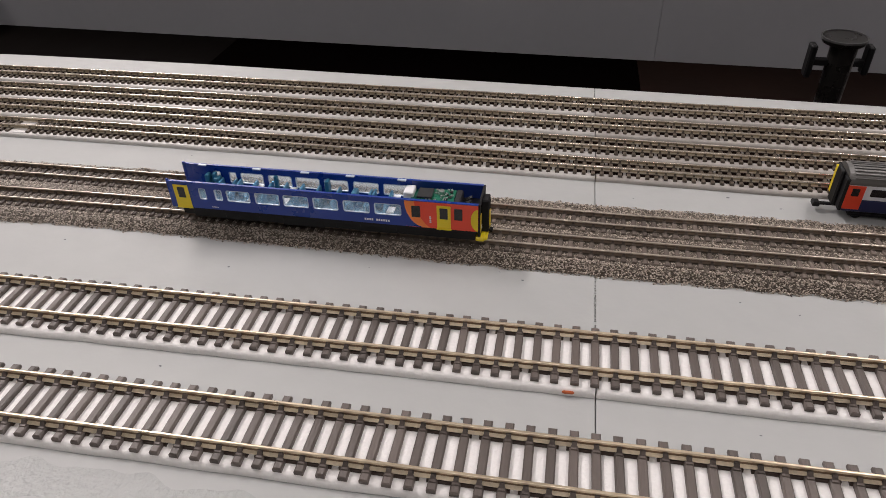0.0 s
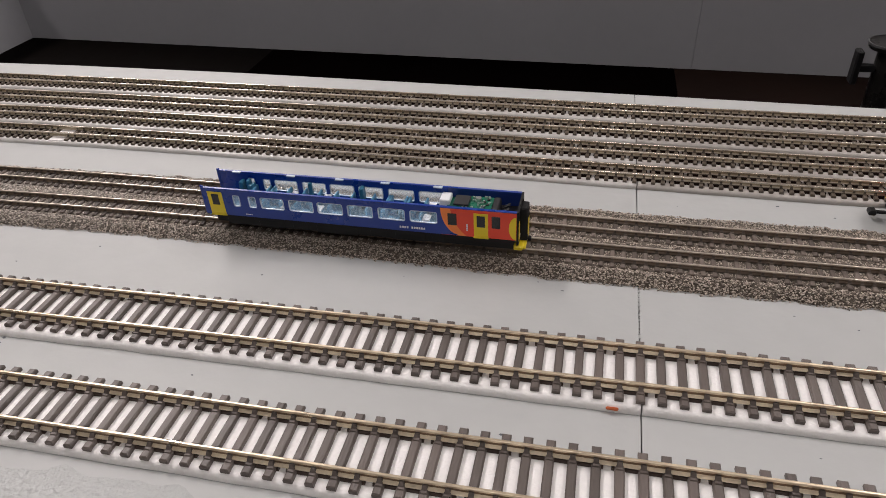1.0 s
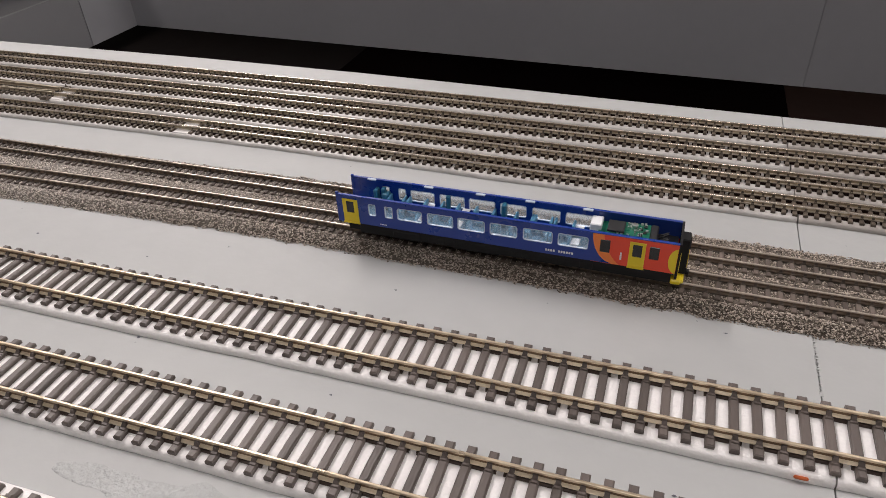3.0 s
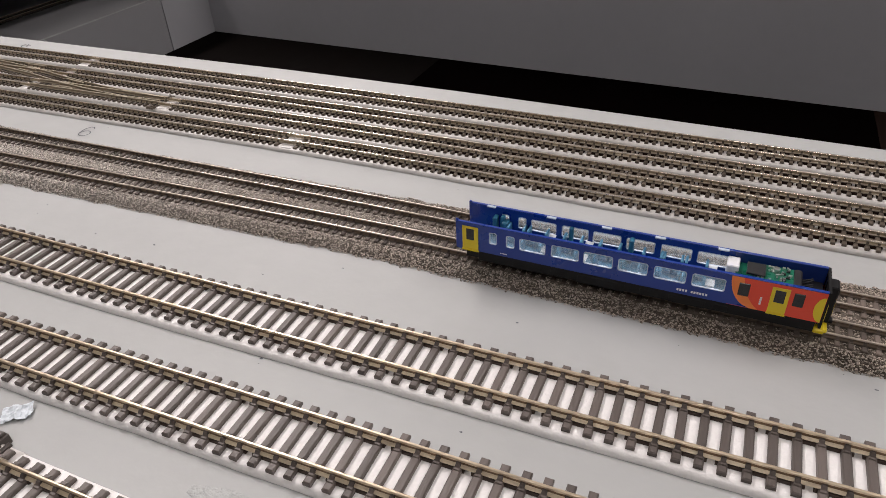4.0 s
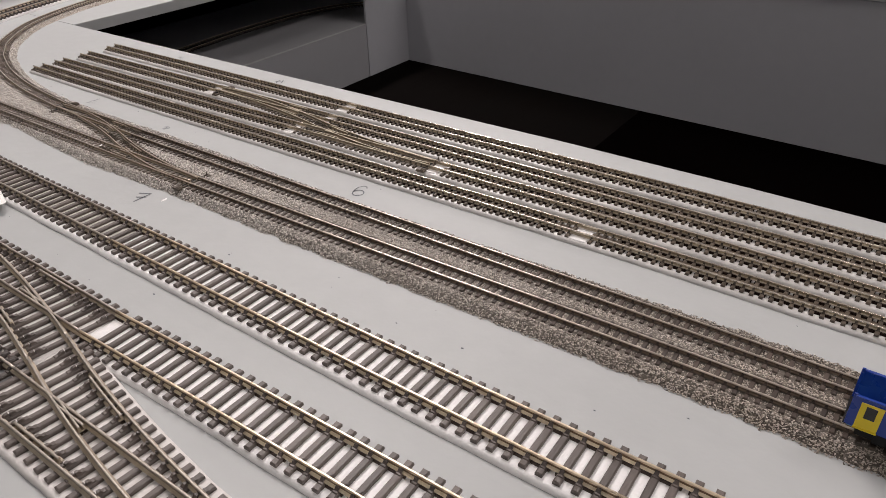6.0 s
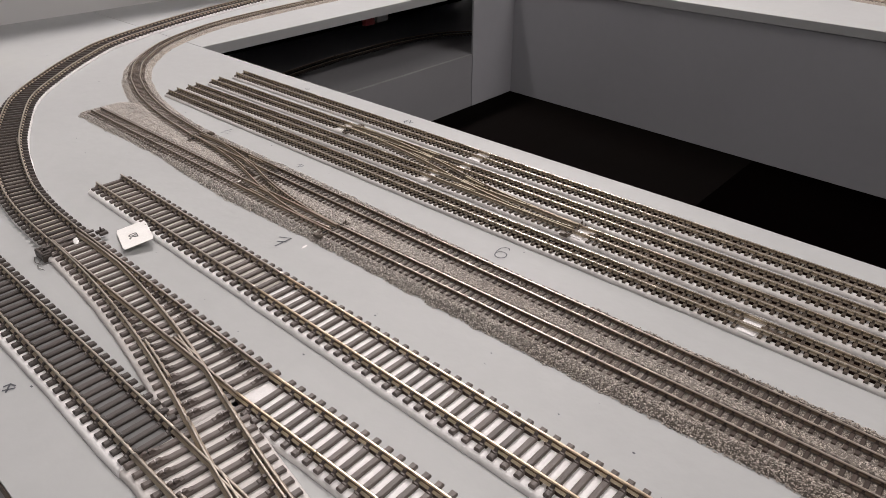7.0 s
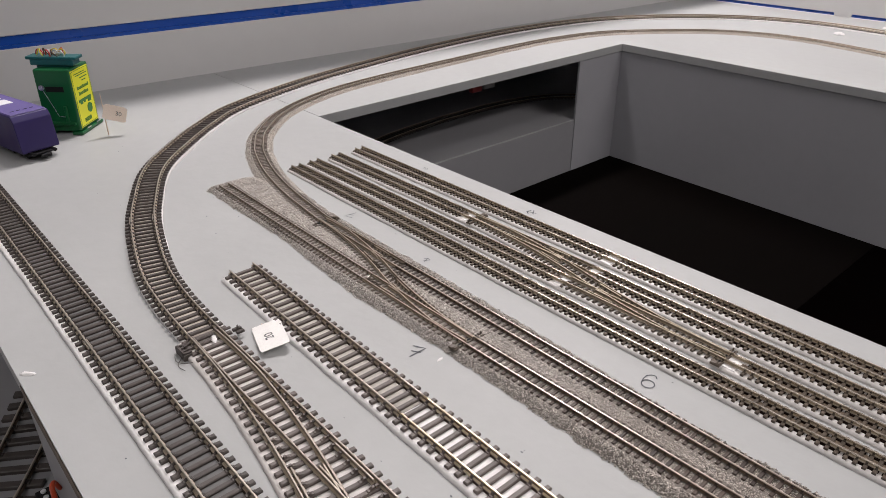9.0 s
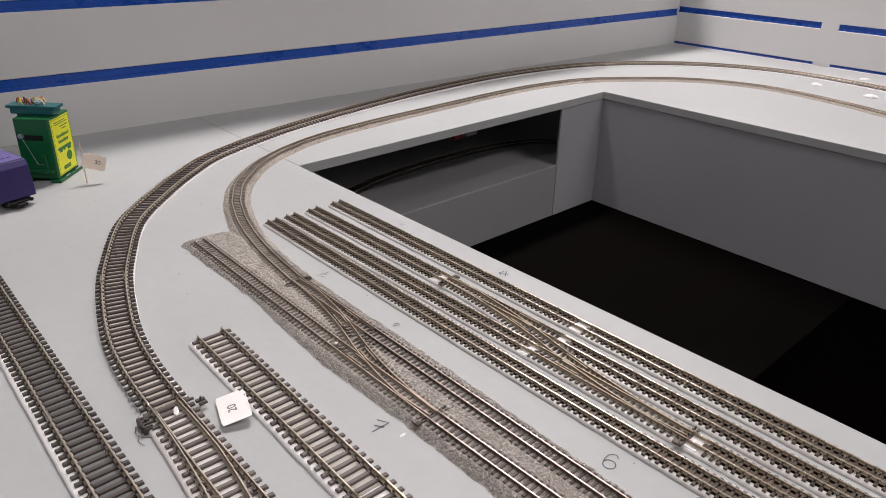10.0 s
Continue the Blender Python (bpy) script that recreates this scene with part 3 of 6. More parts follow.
for lx, ly, watts in LAMPS:
    c = thing("unseen_batten", "long white ceiling batten, unseen, added to hold an area light", "ceiling light", pose(lx, ly, CEIL), group="ceiling lights")
    bm = bmesh.new()
    for x0, x1, y0, y1 in ((-0.12, -0.105, -0.87, 0.87), (0.105, 0.12, -0.87, 0.87), (-0.105, 0.105, -0.87, -0.855), (-0.105, 0.105, 0.855, 0.87)):
        add_box(bm, x0, x1, y0, y1, -0.024, -0.001, bevel=0.002)
    part("frame", bm, M_FRAME, c)
    part("diffuser", box_bm(-0.104, 0.104, -0.854, 0.854, -0.012, -0.002), M_DIFF, c)

# ---- tracks ----
FO = (0.0178, 0.0142, 0.0032, M_FOAM)
FOB = (0.0166, 0.0142, 0.0032, M_FOAM)
FOR = (0.0125, 0.0185, 0.0032, M_FOAM)
FOP = (0.0142, 0.0185, 0.0032, M_FOAM3)
FOW = (0.0185, 0.0180, 0.0032, M_FOAM3)
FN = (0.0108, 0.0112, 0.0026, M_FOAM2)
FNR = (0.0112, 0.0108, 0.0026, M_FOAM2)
lay_track("model_railway_track", "wide gauge siding with brown sleepers and brassy rails on white foam", [(0.32, 0.0), (-0.08, -0.0002), (-0.35, -0.0017), (-0.56, 0.0000), (-0.60, 0.0004)], OO, SL_A, M_BRASS, foam=FO,
          group="near tracks")
siding = lay_track("model_railway_track", "dusty end of the wide gauge siding with dull rails", [(-0.60, 0.0004), (-0.70, 0.0016), (-0.817, 0.0033)], OO, SL_A, M_RAIL, foam=FO, group="near tracks")
B_LINE = [(0.32, -0.054), (0.0, -0.0540), (-0.22, -0.0543), (-0.42, -0.0568), (-0.531, -0.0595)]
lay_track("model_railway_track", "wide gauge track with brown sleepers and brassy rails on white foam", B_LINE, OO, SL_A, M_BRASS, foam=FOB, skip=[(-0.5285, -0.0595)], group="near tracks")


def straight(x0, y0, x1, y1):
    a, b = Vector((x0, y0, 0)), Vector((x1, y1, 0))
    d = (b - a).normalized()
    return lambda s: a + d * s


turnout("model_railway_points", "wide gauge points with brown sleepers leading off the curve", straight(-0.755, -0.0585, -0.531, -0.0595), -1, 0.224, 0.0262, OO, SL_A, M_TURN2, foam=FOP,
        group="wide gauge points", motor=-1.02, motor_at=0.05, motor_material=M_SLEEPD)
turnout("model_railway_points", "wide gauge points with brown sleepers joining the outer track", straight(-0.315, -0.1120, -0.531, -0.1120), -1, 0.216, 0.0265, OO, SL_A, M_TURN2, foam=FOW,
        group="wide gauge points", motor=-1.0, motor_at=0.085, motor_material=M_SLEEPD)
outer_track = lay_track("model_railway_track", "wide gauge outer track with near black sleepers on white foam", [(-1.42, -0.114), (-1.0, -0.1130), (-0.531, -0.1120)], OO, SL_D, M_RAIL, foam=FOR, group="near tracks")
lay_track("model_railway_track", "wide gauge outer track with brown sleepers on white foam", [(-0.315, -0.1125), (0.32, -0.1125)], OO, SL_A, M_BRASS, foam=FO, group="near tracks")
CURVE = [(-0.755, -0.0585), (-0.812, -0.056), (-0.868, -0.048), (-0.945, -0.0265), (-1.0015, -0.004), (-1.079, 0.0355), (-1.137, 0.086), (-1.194, 0.147), (-1.241, 0.214),
         (-1.296, 0.358), (-1.335, 0.534), (-1.360, 0.708), (-1.370, 0.910), (-1.345, 1.102), (-1.287, 1.237), (-1.205, 1.346), (-1.105, 1.423), (-0.992, 1.462),
         (-0.870, 1.462), (-0.700, 1.435), (-0.300, 1.37), (0.4, 1.30)]
curve_track = lay_track("model_railway_track", "wide gauge curve sweeping round the board on white foam", CURVE, OO, SL_D, M_RAIL, foam=(0.0150, 0.0160, 0.0030, M_FOAM), group="near tracks")

# dark grey and brown strips between the rails, grey dust on the end of the siding
for owner, pts, material, h in ((outer_track, [(-1.42, -0.114), (-1.0, -0.1130), (-0.5315, -0.1120)], M_GREYF, 0.00345), (curve_track, CURVE, M_BROWNF, 0.00325), (siding, [(-0.60, 0.0004), (-0.70, 0.0016), (-0.817, 0.0033)], M_DUSTF, 0.00345)):
    lay_foam(owner, spline(pts), 0.0090, 0.0090, h, material, "stained_strip", 0.0004)

# folded metal joiners where two lengths of rail meet
for owner, x, y, turn, z in ((curve_track, -0.9610, -0.0215, 20, 0.0049), (outer_track, -0.7900, -0.1125, 0, 0.0051)):
    for side in (-1, 1):
        a = radians(turn)
        px, py = x + math.sin(a) * side * OO["half"], y + math.cos(a) * side * OO["half"]
        bm = box_bm(-0.0065, 0.0065, -0.00135, 0.00135, 0.0001, 0.0008, bevel=0.0001)
        for w in (-1, 1):
            add_box(bm, -0.0065, 0.0065, *sorted((w * 0.0009, w * 0.0014)), 0.0006, 0.0019)
        jn = part("rail_joiner", bm, M_RAIL, owner, "folded metal rail joiner")
        jn.matrix_basis = pose(px, py, z, 0, 0, -turn)

# crumbs of filler pressed into the joint of the boards
rj = random.Random(9)
bm = bmesh.new()
for i in range(30):
    y = rj.uniform(0.0195, 0.0535)
    add_box(bm, -0.0006, 0.0006 + rj.uniform(0, 0.0003), y, y + rj.uniform(0.0004, 0.0010), -0.0008, 0.00015, bevel=0.0001)
tagged(part("joint_filler", bm, M_BOARD, None), "grey filler crumbs in the joint between the boards", "filler", kind="stuff")

# narrow gauge yard of four tracks
T1 = [(0.32, 0.228), (0.08, 0.231), (-0.3, 0.2400), (-0.6, 0.2417), (-0.99, 0.2408)]
T2 = [(0.32, 0.200), (0.08, 0.203), (-0.3, 0.2115), (-0.633, 0.2125)]
T2L = [(-0.767, 0.2110), (-0.99, 0.2085)]
T3 = [(0.32, 0.172), (0.08, 0.175), (-0.3, 0.1855), (-0.498, 0.1855)]
T3L = [(-0.633, 0.1848), (-0.99, 0.1795)]
T4 = [(0.32, 0.147), (0.08, 0.150), (-0.3, 0.1590), (-0.6, 0.1570), (-0.99, 0.1565)]
YARD = "small gauge yard track with dark sleepers on white foam"
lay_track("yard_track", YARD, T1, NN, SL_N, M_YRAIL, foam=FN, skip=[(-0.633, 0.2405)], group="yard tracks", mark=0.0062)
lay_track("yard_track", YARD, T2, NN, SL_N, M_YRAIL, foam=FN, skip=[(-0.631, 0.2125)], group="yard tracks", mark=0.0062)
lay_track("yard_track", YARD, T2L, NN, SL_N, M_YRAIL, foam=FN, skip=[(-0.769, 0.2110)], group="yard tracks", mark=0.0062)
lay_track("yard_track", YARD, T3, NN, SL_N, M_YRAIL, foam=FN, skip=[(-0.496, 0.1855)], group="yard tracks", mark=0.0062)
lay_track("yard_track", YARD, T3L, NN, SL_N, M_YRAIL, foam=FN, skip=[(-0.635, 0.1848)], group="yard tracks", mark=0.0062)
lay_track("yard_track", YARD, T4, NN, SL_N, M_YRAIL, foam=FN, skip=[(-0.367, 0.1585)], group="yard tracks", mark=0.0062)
turnout("yard_points", "small gauge points with dark sleepers and brassy rails", straight(-0.767, 0.2110, -0.633, 0.2125), -1, 0.134, 0.0138, NN, SL_N, M_YTURN, foam=FNR, group="yard points", motor=1.1, motor_material=M_NSLEEP)
turnout("yard_points", "small gauge points with dark sleepers and brassy rails", straight(-0.498, 0.1855, -0.633, 0.1848), -1, 0.135, 0.0138, NN, SL_N, M_YTURN, foam=FN, group="yard points", motor=1.1, motor_material=M_NSLEEP)

# brown strip between the rails of each yard track, holding the shade of its sleeper gaps
for yt, pts in zip([o for o in scene.objects if o.name.startswith("yard_track")], (T1, T2, T2L, T3, T3L, T4)):
    lay_foam(yt, spline(pts), 0.0041, 0.0041, 0.00285, M_TANF, "stained_strip", 0.0002)
for yt, px, py in zip([o for o in scene.objects if o.name.startswith("yard_track")], (-0.633, -0.631, -0.769, -0.496, -0.635, -0.367), (0.2405, 0.2125, 0.2110, 0.1855, 0.1848, 0.1585)):
    part("bare_foam", box_bm(px - 0.0052, px + 0.0052, py - 0.0088, py + 0.0088, 0.0020, 0.0031, bevel=0.0003), M_FOAM, yt)

# narrow gauge ballasted pair with its crossover and curve
N1 = [(0.32, 0.093), (0.0, 0.0955), (-0.25, 0.1030), (-0.6, 0.1030), (-0.739, 0.1030)]
N2R = [(0.32, 0.070), (0.0, 0.0730), (-0.25, 0.0785), (-0.5, 0.0745), (-0.624, 0.0720)]
N2L = [(-0.739, 0.0715), (-0.85, 0.0718), (-0.99, 0.0725)]
NC = [(-0.854, 0.1038), (-0.929, 0.1125), (-0.994, 0.1265), (-1.050, 0.146), (-1.078, 0.160), (-1.122, 0.189), (-1.180, 0.253), (-1.222, 0.348), (-1.241, 0.460), (-1.251, 0.612),
      (-1.259, 0.776), (-1.256, 0.909), (-1.222, 1.047), (-1.113, 1.193), (-1.018, 1.254), (-0.919, 1.272), (-0.793, 1.252), (-0.690, 1.222), (-0.45, 1.17), (0.1, 1.12), (0.6, 1.12)]
ZB = 0.0028
BALL = "small gauge track bedded in grey granite ballast"
lay_track("ballasted_track", BALL, N1, NB, SL_B, M_RUST, z0=ZB, group="ballasted tracks")
lay_track("ballasted_track", BALL, N2R, NB, SL_B, M_RUST, z0=ZB, group="ballasted tracks")
lay_track("ballasted_track", BALL, N2L, NB, SL_B2, M_TURN2, z0=ZB, group="ballasted tracks")
lay_track("ballasted_track", "small gauge curve bedded in grey ballast", NC, NB, SL_B2, M_RAIL, z0=ZB, group="ballasted tracks")
turnout("ballasted_points", "small gauge points with black sleepers in ballast", straight(-0.854, 0.1038, -0.739, 0.1030), -1, 0.115, 0.0157, NB, SL_BD, M_TURN, z0=ZB, group="ballasted points", motor=1.2, motor_material=M_NSLEEP)
turnout("ballasted_points", "small gauge points with black sleepers in ballast", straight(-0.624, 0.0720, -0.739, 0.0715), -1, 0.115, 0.0157, NB, SL_BD, M_TURN, z0=ZB, group="ballasted points", motor=1.3, motor_material=M_NSLEEP)

# lower levels
lay_track("tunnel_track", "dark track curving along the lower level", [(-1.19, 0.30), (-1.255, 0.40), (-1.298, 0.504), (-1.317, 0.63), (-1.320, 0.72), (-1.319, 0.80), (-1.308, 0.875), (-1.280, 0.945), (-1.21, 1.03)], OO, SL_D, M_RUST, z0=-0.127,
          group="lower tracks")
lay_track("lower_track", "broad gauge dark track on the lower board", [(-1.02, -0.105), (-0.90, -0.172), (-0.80, -0.245), (-0.71, -0.33)], BIG, SL_BIG, M_RUST, z0=-0.138, group="lower tracks")

# ---- ballast ----


def bed_span(x):
    """Near and far edge of the straight ballast bed at x."""
    ks = [(-1.0, 0.058, 0.112), (-0.95, 0.0575, 0.131), (-0.90, 0.059, 0.1245), (-0.85, 0.0595, 0.1215), (-0.78, 0.0545, 0.1205), (-0.728, 0.052, 0.121), (-0.66, 0.055, 0.120),
          (-0.62, 0.056, 0.119), (-0.5, 0.0555, 0.1165), (-0.25, 0.0605, 0.1205), (0.0, 0.0555, 0.116), (0.35, 0.054, 0.114)]
    for (xa, a, b), (xb, c, d) in zip(ks, ks[1:]):
        if xa <= x <= xb:
            u = (x - xa) / (xb - xa)
            return a + (c - a) * u, b + (d - b) * u
    return (ks[0][1], ks[0][2]) if x < ks[0][0] else (ks[-1][1], ks[-1][2])


def ragged(x, y):
    return 0.0018 * noise.noise(Vector((x * 90, y * 50, 2))) + 0.0013 * noise.noise(Vector((x * 400, y * 200, 7)))


bed = thing("ballast_bed", "grey granite ballast glued along the small gauge pair, uneven at its edges", "ballast", kind="stuff")
verts, faces, K = [], [], 14
xs = np.arange(-0.998, 0.331, 0.0025)
for x in xs:
    lo, hi = bed_span(x)
    lo += ragged(x, 0) + 0.0005
    hi += ragged(x, 1) - 0.0005
    for k in range(K):
        u = k / (K - 1)
        edge = min(u / 0.006, (1 - u) / 0.015) * (hi - lo)
        h = 0.0034 * min(1, edge) ** 0.8 + 0.0005 * noise.noise(Vector((x * 120, u * 9, 4)))
        verts.append((x, lo + (hi - lo) * u, max(0.0002, h) if 0 < k < K - 1 else 0.0))
for i in range(len(xs) - 1):
    for k in range(K - 1):
        a = i * K + k
        faces.append((a, a + K, a + K + 1, a + 1))
mesh_ob("glue_bed", verts, faces, M_GBASE, bed, smooth=True)
ncl = spline(NC)
ncl = ncl[18:]
verts, faces = [], []
for i, (p, t) in enumerate(zip(ncl, tangents(ncl))):
    for k in range(9):
        u = k / 8 * 2 - 1
        w = 0.0155 + ragged(p.x, p.y + u)
        h = 0.0034 * min(1, (1 - abs(u)) / 0.35) ** 0.7
        verts.append((p.x - t.y * u * w, p.y + t.x * u * w, h + 0.0002 * noise.noise(Vector((p.x * 200, p.y * 200, u)))))
for i in range(len(ncl) - 1):
    for k in range(8):
        a = i * 9 + k
        faces.append((a, a + 9, a + 10, a + 1))
mesh_ob("curve_glue_bed", verts, faces, M_SANDB, bed, smooth=True)

def tint_eastwards(m, x0, x1, tint):
    """Multiplies the colour by a brown tint towards the east end of the bed, in noisy patches."""
    nt = m.node_tree
    bs = nt.nodes["Principled BSDF"]
    untinted = bs.inputs["Base Color"].links[0].from_socket
    tc = nt.nodes.new("ShaderNodeTexCoord")
    sep = nt.nodes.new("ShaderNodeSeparateXYZ")
    patch = nt.nodes.new("ShaderNodeTexNoise")
    patch.inputs["Scale"].default_value = 14.0
    add = nt.nodes.new("ShaderNodeMath")
    add.operation = "MULTIPLY_ADD"
    add.inputs[1].default_value = 0.35
    span = nt.nodes.new("ShaderNodeMapRange")
    span.inputs["From Min"].default_value, span.inputs["From Max"].default_value = x0 + 0.175, x1 + 0.175
    mix = nt.nodes.new("ShaderNodeMix")
    mix.data_type, mix.blend_type = "RGBA", "MULTIPLY"
    nt.links.new(tc.outputs["Object"], sep.inputs[0])
    nt.links.new(tc.outputs["Object"], patch.inputs["Vector"])
    nt.links.new(patch.outputs["Fac"], add.inputs[0])
    nt.links.new(sep.outputs["X"], add.inputs[2])
    nt.links.new(add.outputs[0], span.inputs["Value"])
    nt.links.new(span.outputs[0], mix.inputs[0])
    nt.links.new(untinted, mix.inputs[6])
    mix.inputs[7].default_value = (*tint, 1)
    nt.links.new(mix.outputs[2], bs.inputs["Base Color"])


# loose stones, all in one sheet of geometry
rs = np.random.RandomState(5)


def centre_y(pts, x):
    a = np.array([(p.x, p.y) for p in pts])
    o = np.argsort(a[:, 0])
    return np.interp(x, a[o, 0], a[o, 1])


l1, l2 = spline(N1), spline(N2R) + spline(N2L)
n_try = 215000
X = rs.uniform(-0.998, 0.30, n_try)
U = rs.uniform(0, 1, n_try)
lohi = np.array([bed_span(x) for x in X])
rag = np.array([[ragged(x, 0), ragged(x, 1)] for x in X])
lo, hi = lohi[:, 0] + rag[:, 0] - 0.0008, lohi[:, 1] + rag[:, 1] + 0.0006
Y = lo + (hi - lo) * U
edge = np.minimum(U / 0.006, (1 - U) / 0.015) * (hi - lo)
Z = 0.0034 * np.minimum(1, edge) ** 0.8
c1, c2 = centre_y(l1, X), centre_y(l2, X)
dist = np.minimum(np.where(X > -0.739, np.abs(Y - c1), 9), np.abs(Y - c2))
rail_hit = np.abs(dist - 0.0048) < 0.0011
inner = dist < 0.0082
dl = 0.1038 - 0.0157 * (np.clip((X + 0.854) / 0.115, 0, 1)) ** 2
dr = 0.0720 + 0.0157 * (np.clip((-0.624 - X) / 0.115, 0, 1)) ** 2
inl, inr = (X > -0.858) & (X < -0.739), (X > -0.739) & (X < -0.620)
cross = (inl & ((np.abs(Y - 0.1034) < 0.0085) | (np.abs(Y - dl) < 0.0085))) | (inr & ((np.abs(Y - 0.0718) < 0.0085) | (np.abs(Y - dr) < 0.0085)))
onc = (X < -0.854) & (np.abs(Y - np.interp(-X, [0.854, 0.929, 0.994], [0.1038, 0.1125, 0.1265])) < 0.0085)
keep = ~((hi - Y < 0.009) & (rs.uniform(0, 1, n_try) > 0.45)) & ~rail_hit & ~cross & ~(onc & (rs.uniform(0, 1, n_try) > 0.4)) & ~(inner & (rs.uniform(0, 1, n_try) > 0.9))
S = rs.uniform(0.00026, 0.00054, n_try) * np.where(inner, 0.8, 1.0)
Z = np.where(inner, 0.0035, np.where(dist < 0.0098, np.minimum(Z, 0.0030), Z))
P1 = np.stack([X, Y, Z], 1)[keep]
S1 = S[keep]
pc = np.array([(p.x, p.y) for p in ncl])
tc = np.array([(t.x, t.y) for t in tangents(ncl)])
m = 52000
idx = (rs.uniform(0, 1, m) ** 1.8 * (len(pc) * 0.72)).astype(int)
uu = rs.uniform(-1.05, 1.05, m)
off = uu * 0.0155
jit = rs.uniform(-0.002, 0.002, m)
PX = pc[idx, 0] + tc[idx, 0] * jit - tc[idx, 1] * off
PY = pc[idx, 1] + tc[idx, 1] * jit + tc[idx, 0] * off
PZ = 0.0034 * np.minimum(1, np.maximum(0, 1 - np.abs(uu)) / 0.35) ** 0.7
k2 = (np.abs(np.abs(off) - 0.0048) > 0.0011) & ~((np.abs(off) < 0.0082) & (rs.uniform(0, 1, m) > 0.6))
P = np.concatenate([P1, np.stack([PX, PY, PZ], 1)[k2]])
SS = np.concatenate([S1, rs.uniform(0.00028, 0.00052, m)[k2]])
octv = np.array([(1, 0, 0), (-1, 0, 0), (0, 1, 0), (0, -1, 0), (0, 0, 1), (0, 0, -1)], float)
octf = np.array([(0, 2, 4), (2, 1, 4), (1, 3, 4), (3, 0, 4), (2, 0, 5), (1, 2, 5), (3, 1, 5), (0, 3, 5)])
n = len(P)
ang = rs.uniform(0, 6.28, n)
ca, sa = np.cos(ang), np.sin(ang)
V = octv[None] * rs.uniform(0.6, 1.35, (n, 6, 1)) * SS[:, None, None]
V[:, :, 0] *= 1.35
V[:, :, 2] *= 0.8
VX = V[:, :, 0] * ca[:, None] - V[:, :, 1] * sa[:, None]
VY = V[:, :, 0] * sa[:, None] + V[:, :, 1] * ca[:, None]
tilt = rs.uniform(-0.6, 0.6, n)
VZ = V[:, :, 2] + VX * tilt[:, None]
V = np.stack([VX, VY, VZ], 2) + P[:, None]
F = (octf[None] + (np.arange(n) * 6)[:, None, None]).reshape(-1, 3)
me = bpy.data.meshes.new("stones")
me.vertices.add(n * 6)
me.vertices.foreach_set("co", V.reshape(-1))
me.loops.add(len(F) * 3)
me.loops.foreach_set("vertex_index", F.reshape(-1).astype(np.int32))
me.polygons.add(len(F))
me.polygons.foreach_set("loop_start", np.arange(0, len(F) * 3, 3, dtype=np.int32))
me.update()
me.validate()
M_STONE = mat("loose_ballast_stones", (0.30, 0.28, 0.265), 0.85, var=0.3, scale=200, fine=0.3)
nt = M_STONE.node_tree
geo = nt.nodes.new("ShaderNodeNewGeometry")
ramp = nt.nodes.new("ShaderNodeValToRGB")
ramp.color_ramp.elements[0].color, ramp.color_ramp.elements[1].color = (0.10, 0.088, 0.079, 1), (0.88, 0.845, 0.795, 1)
el = ramp.color_ramp.elements.new(0.5)
el.color = (0.55, 0.505, 0.455, 1)
nt.links.new(geo.outputs["Random Per Island"], ramp.inputs["Fac"])
nt.links.new(ramp.outputs["Color"], nt.nodes["Principled BSDF"].inputs["Base Color"])
tint_eastwards(M_STONE, -0.62, -0.12, (0.72, 0.665, 0.615))
# deeper tint on the bed, so the gaps between the stones read dark
tint_eastwards(M_GBASE, -0.62, -0.12, (0.40, 0.36, 0.32))
me.materials.append(M_STONE)
st = new("stones", me)
st.parent = bed

# ---- the blue railcar with its roof off ----
M_TBLUE = mat("railcar_blue", (0.004, 0.036, 0.28), 0.30, var=0.08, scale=80, fine=0.03)
M_TINNER = mat("railcar_inner_blue", (0.010, 0.035, 0.20), 0.45, var=0.1, scale=80)
M_TRED = mat("railcar_red", (0.82, 0.065, 0.025), 0.32, var=0.06, scale=80, fine=0.03)
M_TORANGE = mat("railcar_orange", (0.92, 0.25, 0.05), 0.32, var=0.06, scale=80, fine=0.03)
M_TYEL = mat("railcar_yellow", (0.80, 0.62, 0.015), 0.35, var=0.06, scale=80, fine=0.03)
M_SEAT = mat("pale_blue_seat_plastic", (0.10, 0.30, 0.48), 0.4, var=0.1, scale=200)
M_SEATD = mat("teal_partition_plastic", (0.03, 0.16, 0.26), 0.4, var=0.1, scale=200)
M_TABLE = mat("white_table", (0.85, 0.86, 0.88), 0.35, var=0.04, scale=200)
M_PCB = mat("green_circuit_board", (0.006, 0.13, 0.075), 0.3, var=0.2, scale=300)
M_SOLDER = mat("solder_silver", (0.75, 0.75, 0.74), 0.3, 1.0, var=0.1, scale=300)
M_CHIP = mat("black_chip", (0.02, 0.02, 0.022), 0.4, var=0.2, scale=200)
M_TRIMW = mat("pale_window_trim", (0.50, 0.58, 0.68), 0.3, var=0.05, scale=200)
M_GLAZ = mat("milky_window_plastic", (0.86, 0.92, 0.96), 0.14, var=0.06, scale=200, fine=0.03)
M_GLAZ.node_tree.nodes["Principled BSDF"].inputs["Transmission Weight"].default_value = 0.86
M_GLAZ.node_tree.nodes["Principled BSDF"].inputs["IOR"].default_value = 1.2
M_DGLASS = plain("dark_window", (0.008, 0.008, 0.010), 0.25)
M_WHITE = plain("white_print", (0.8, 0.82, 0.85), 0.5)


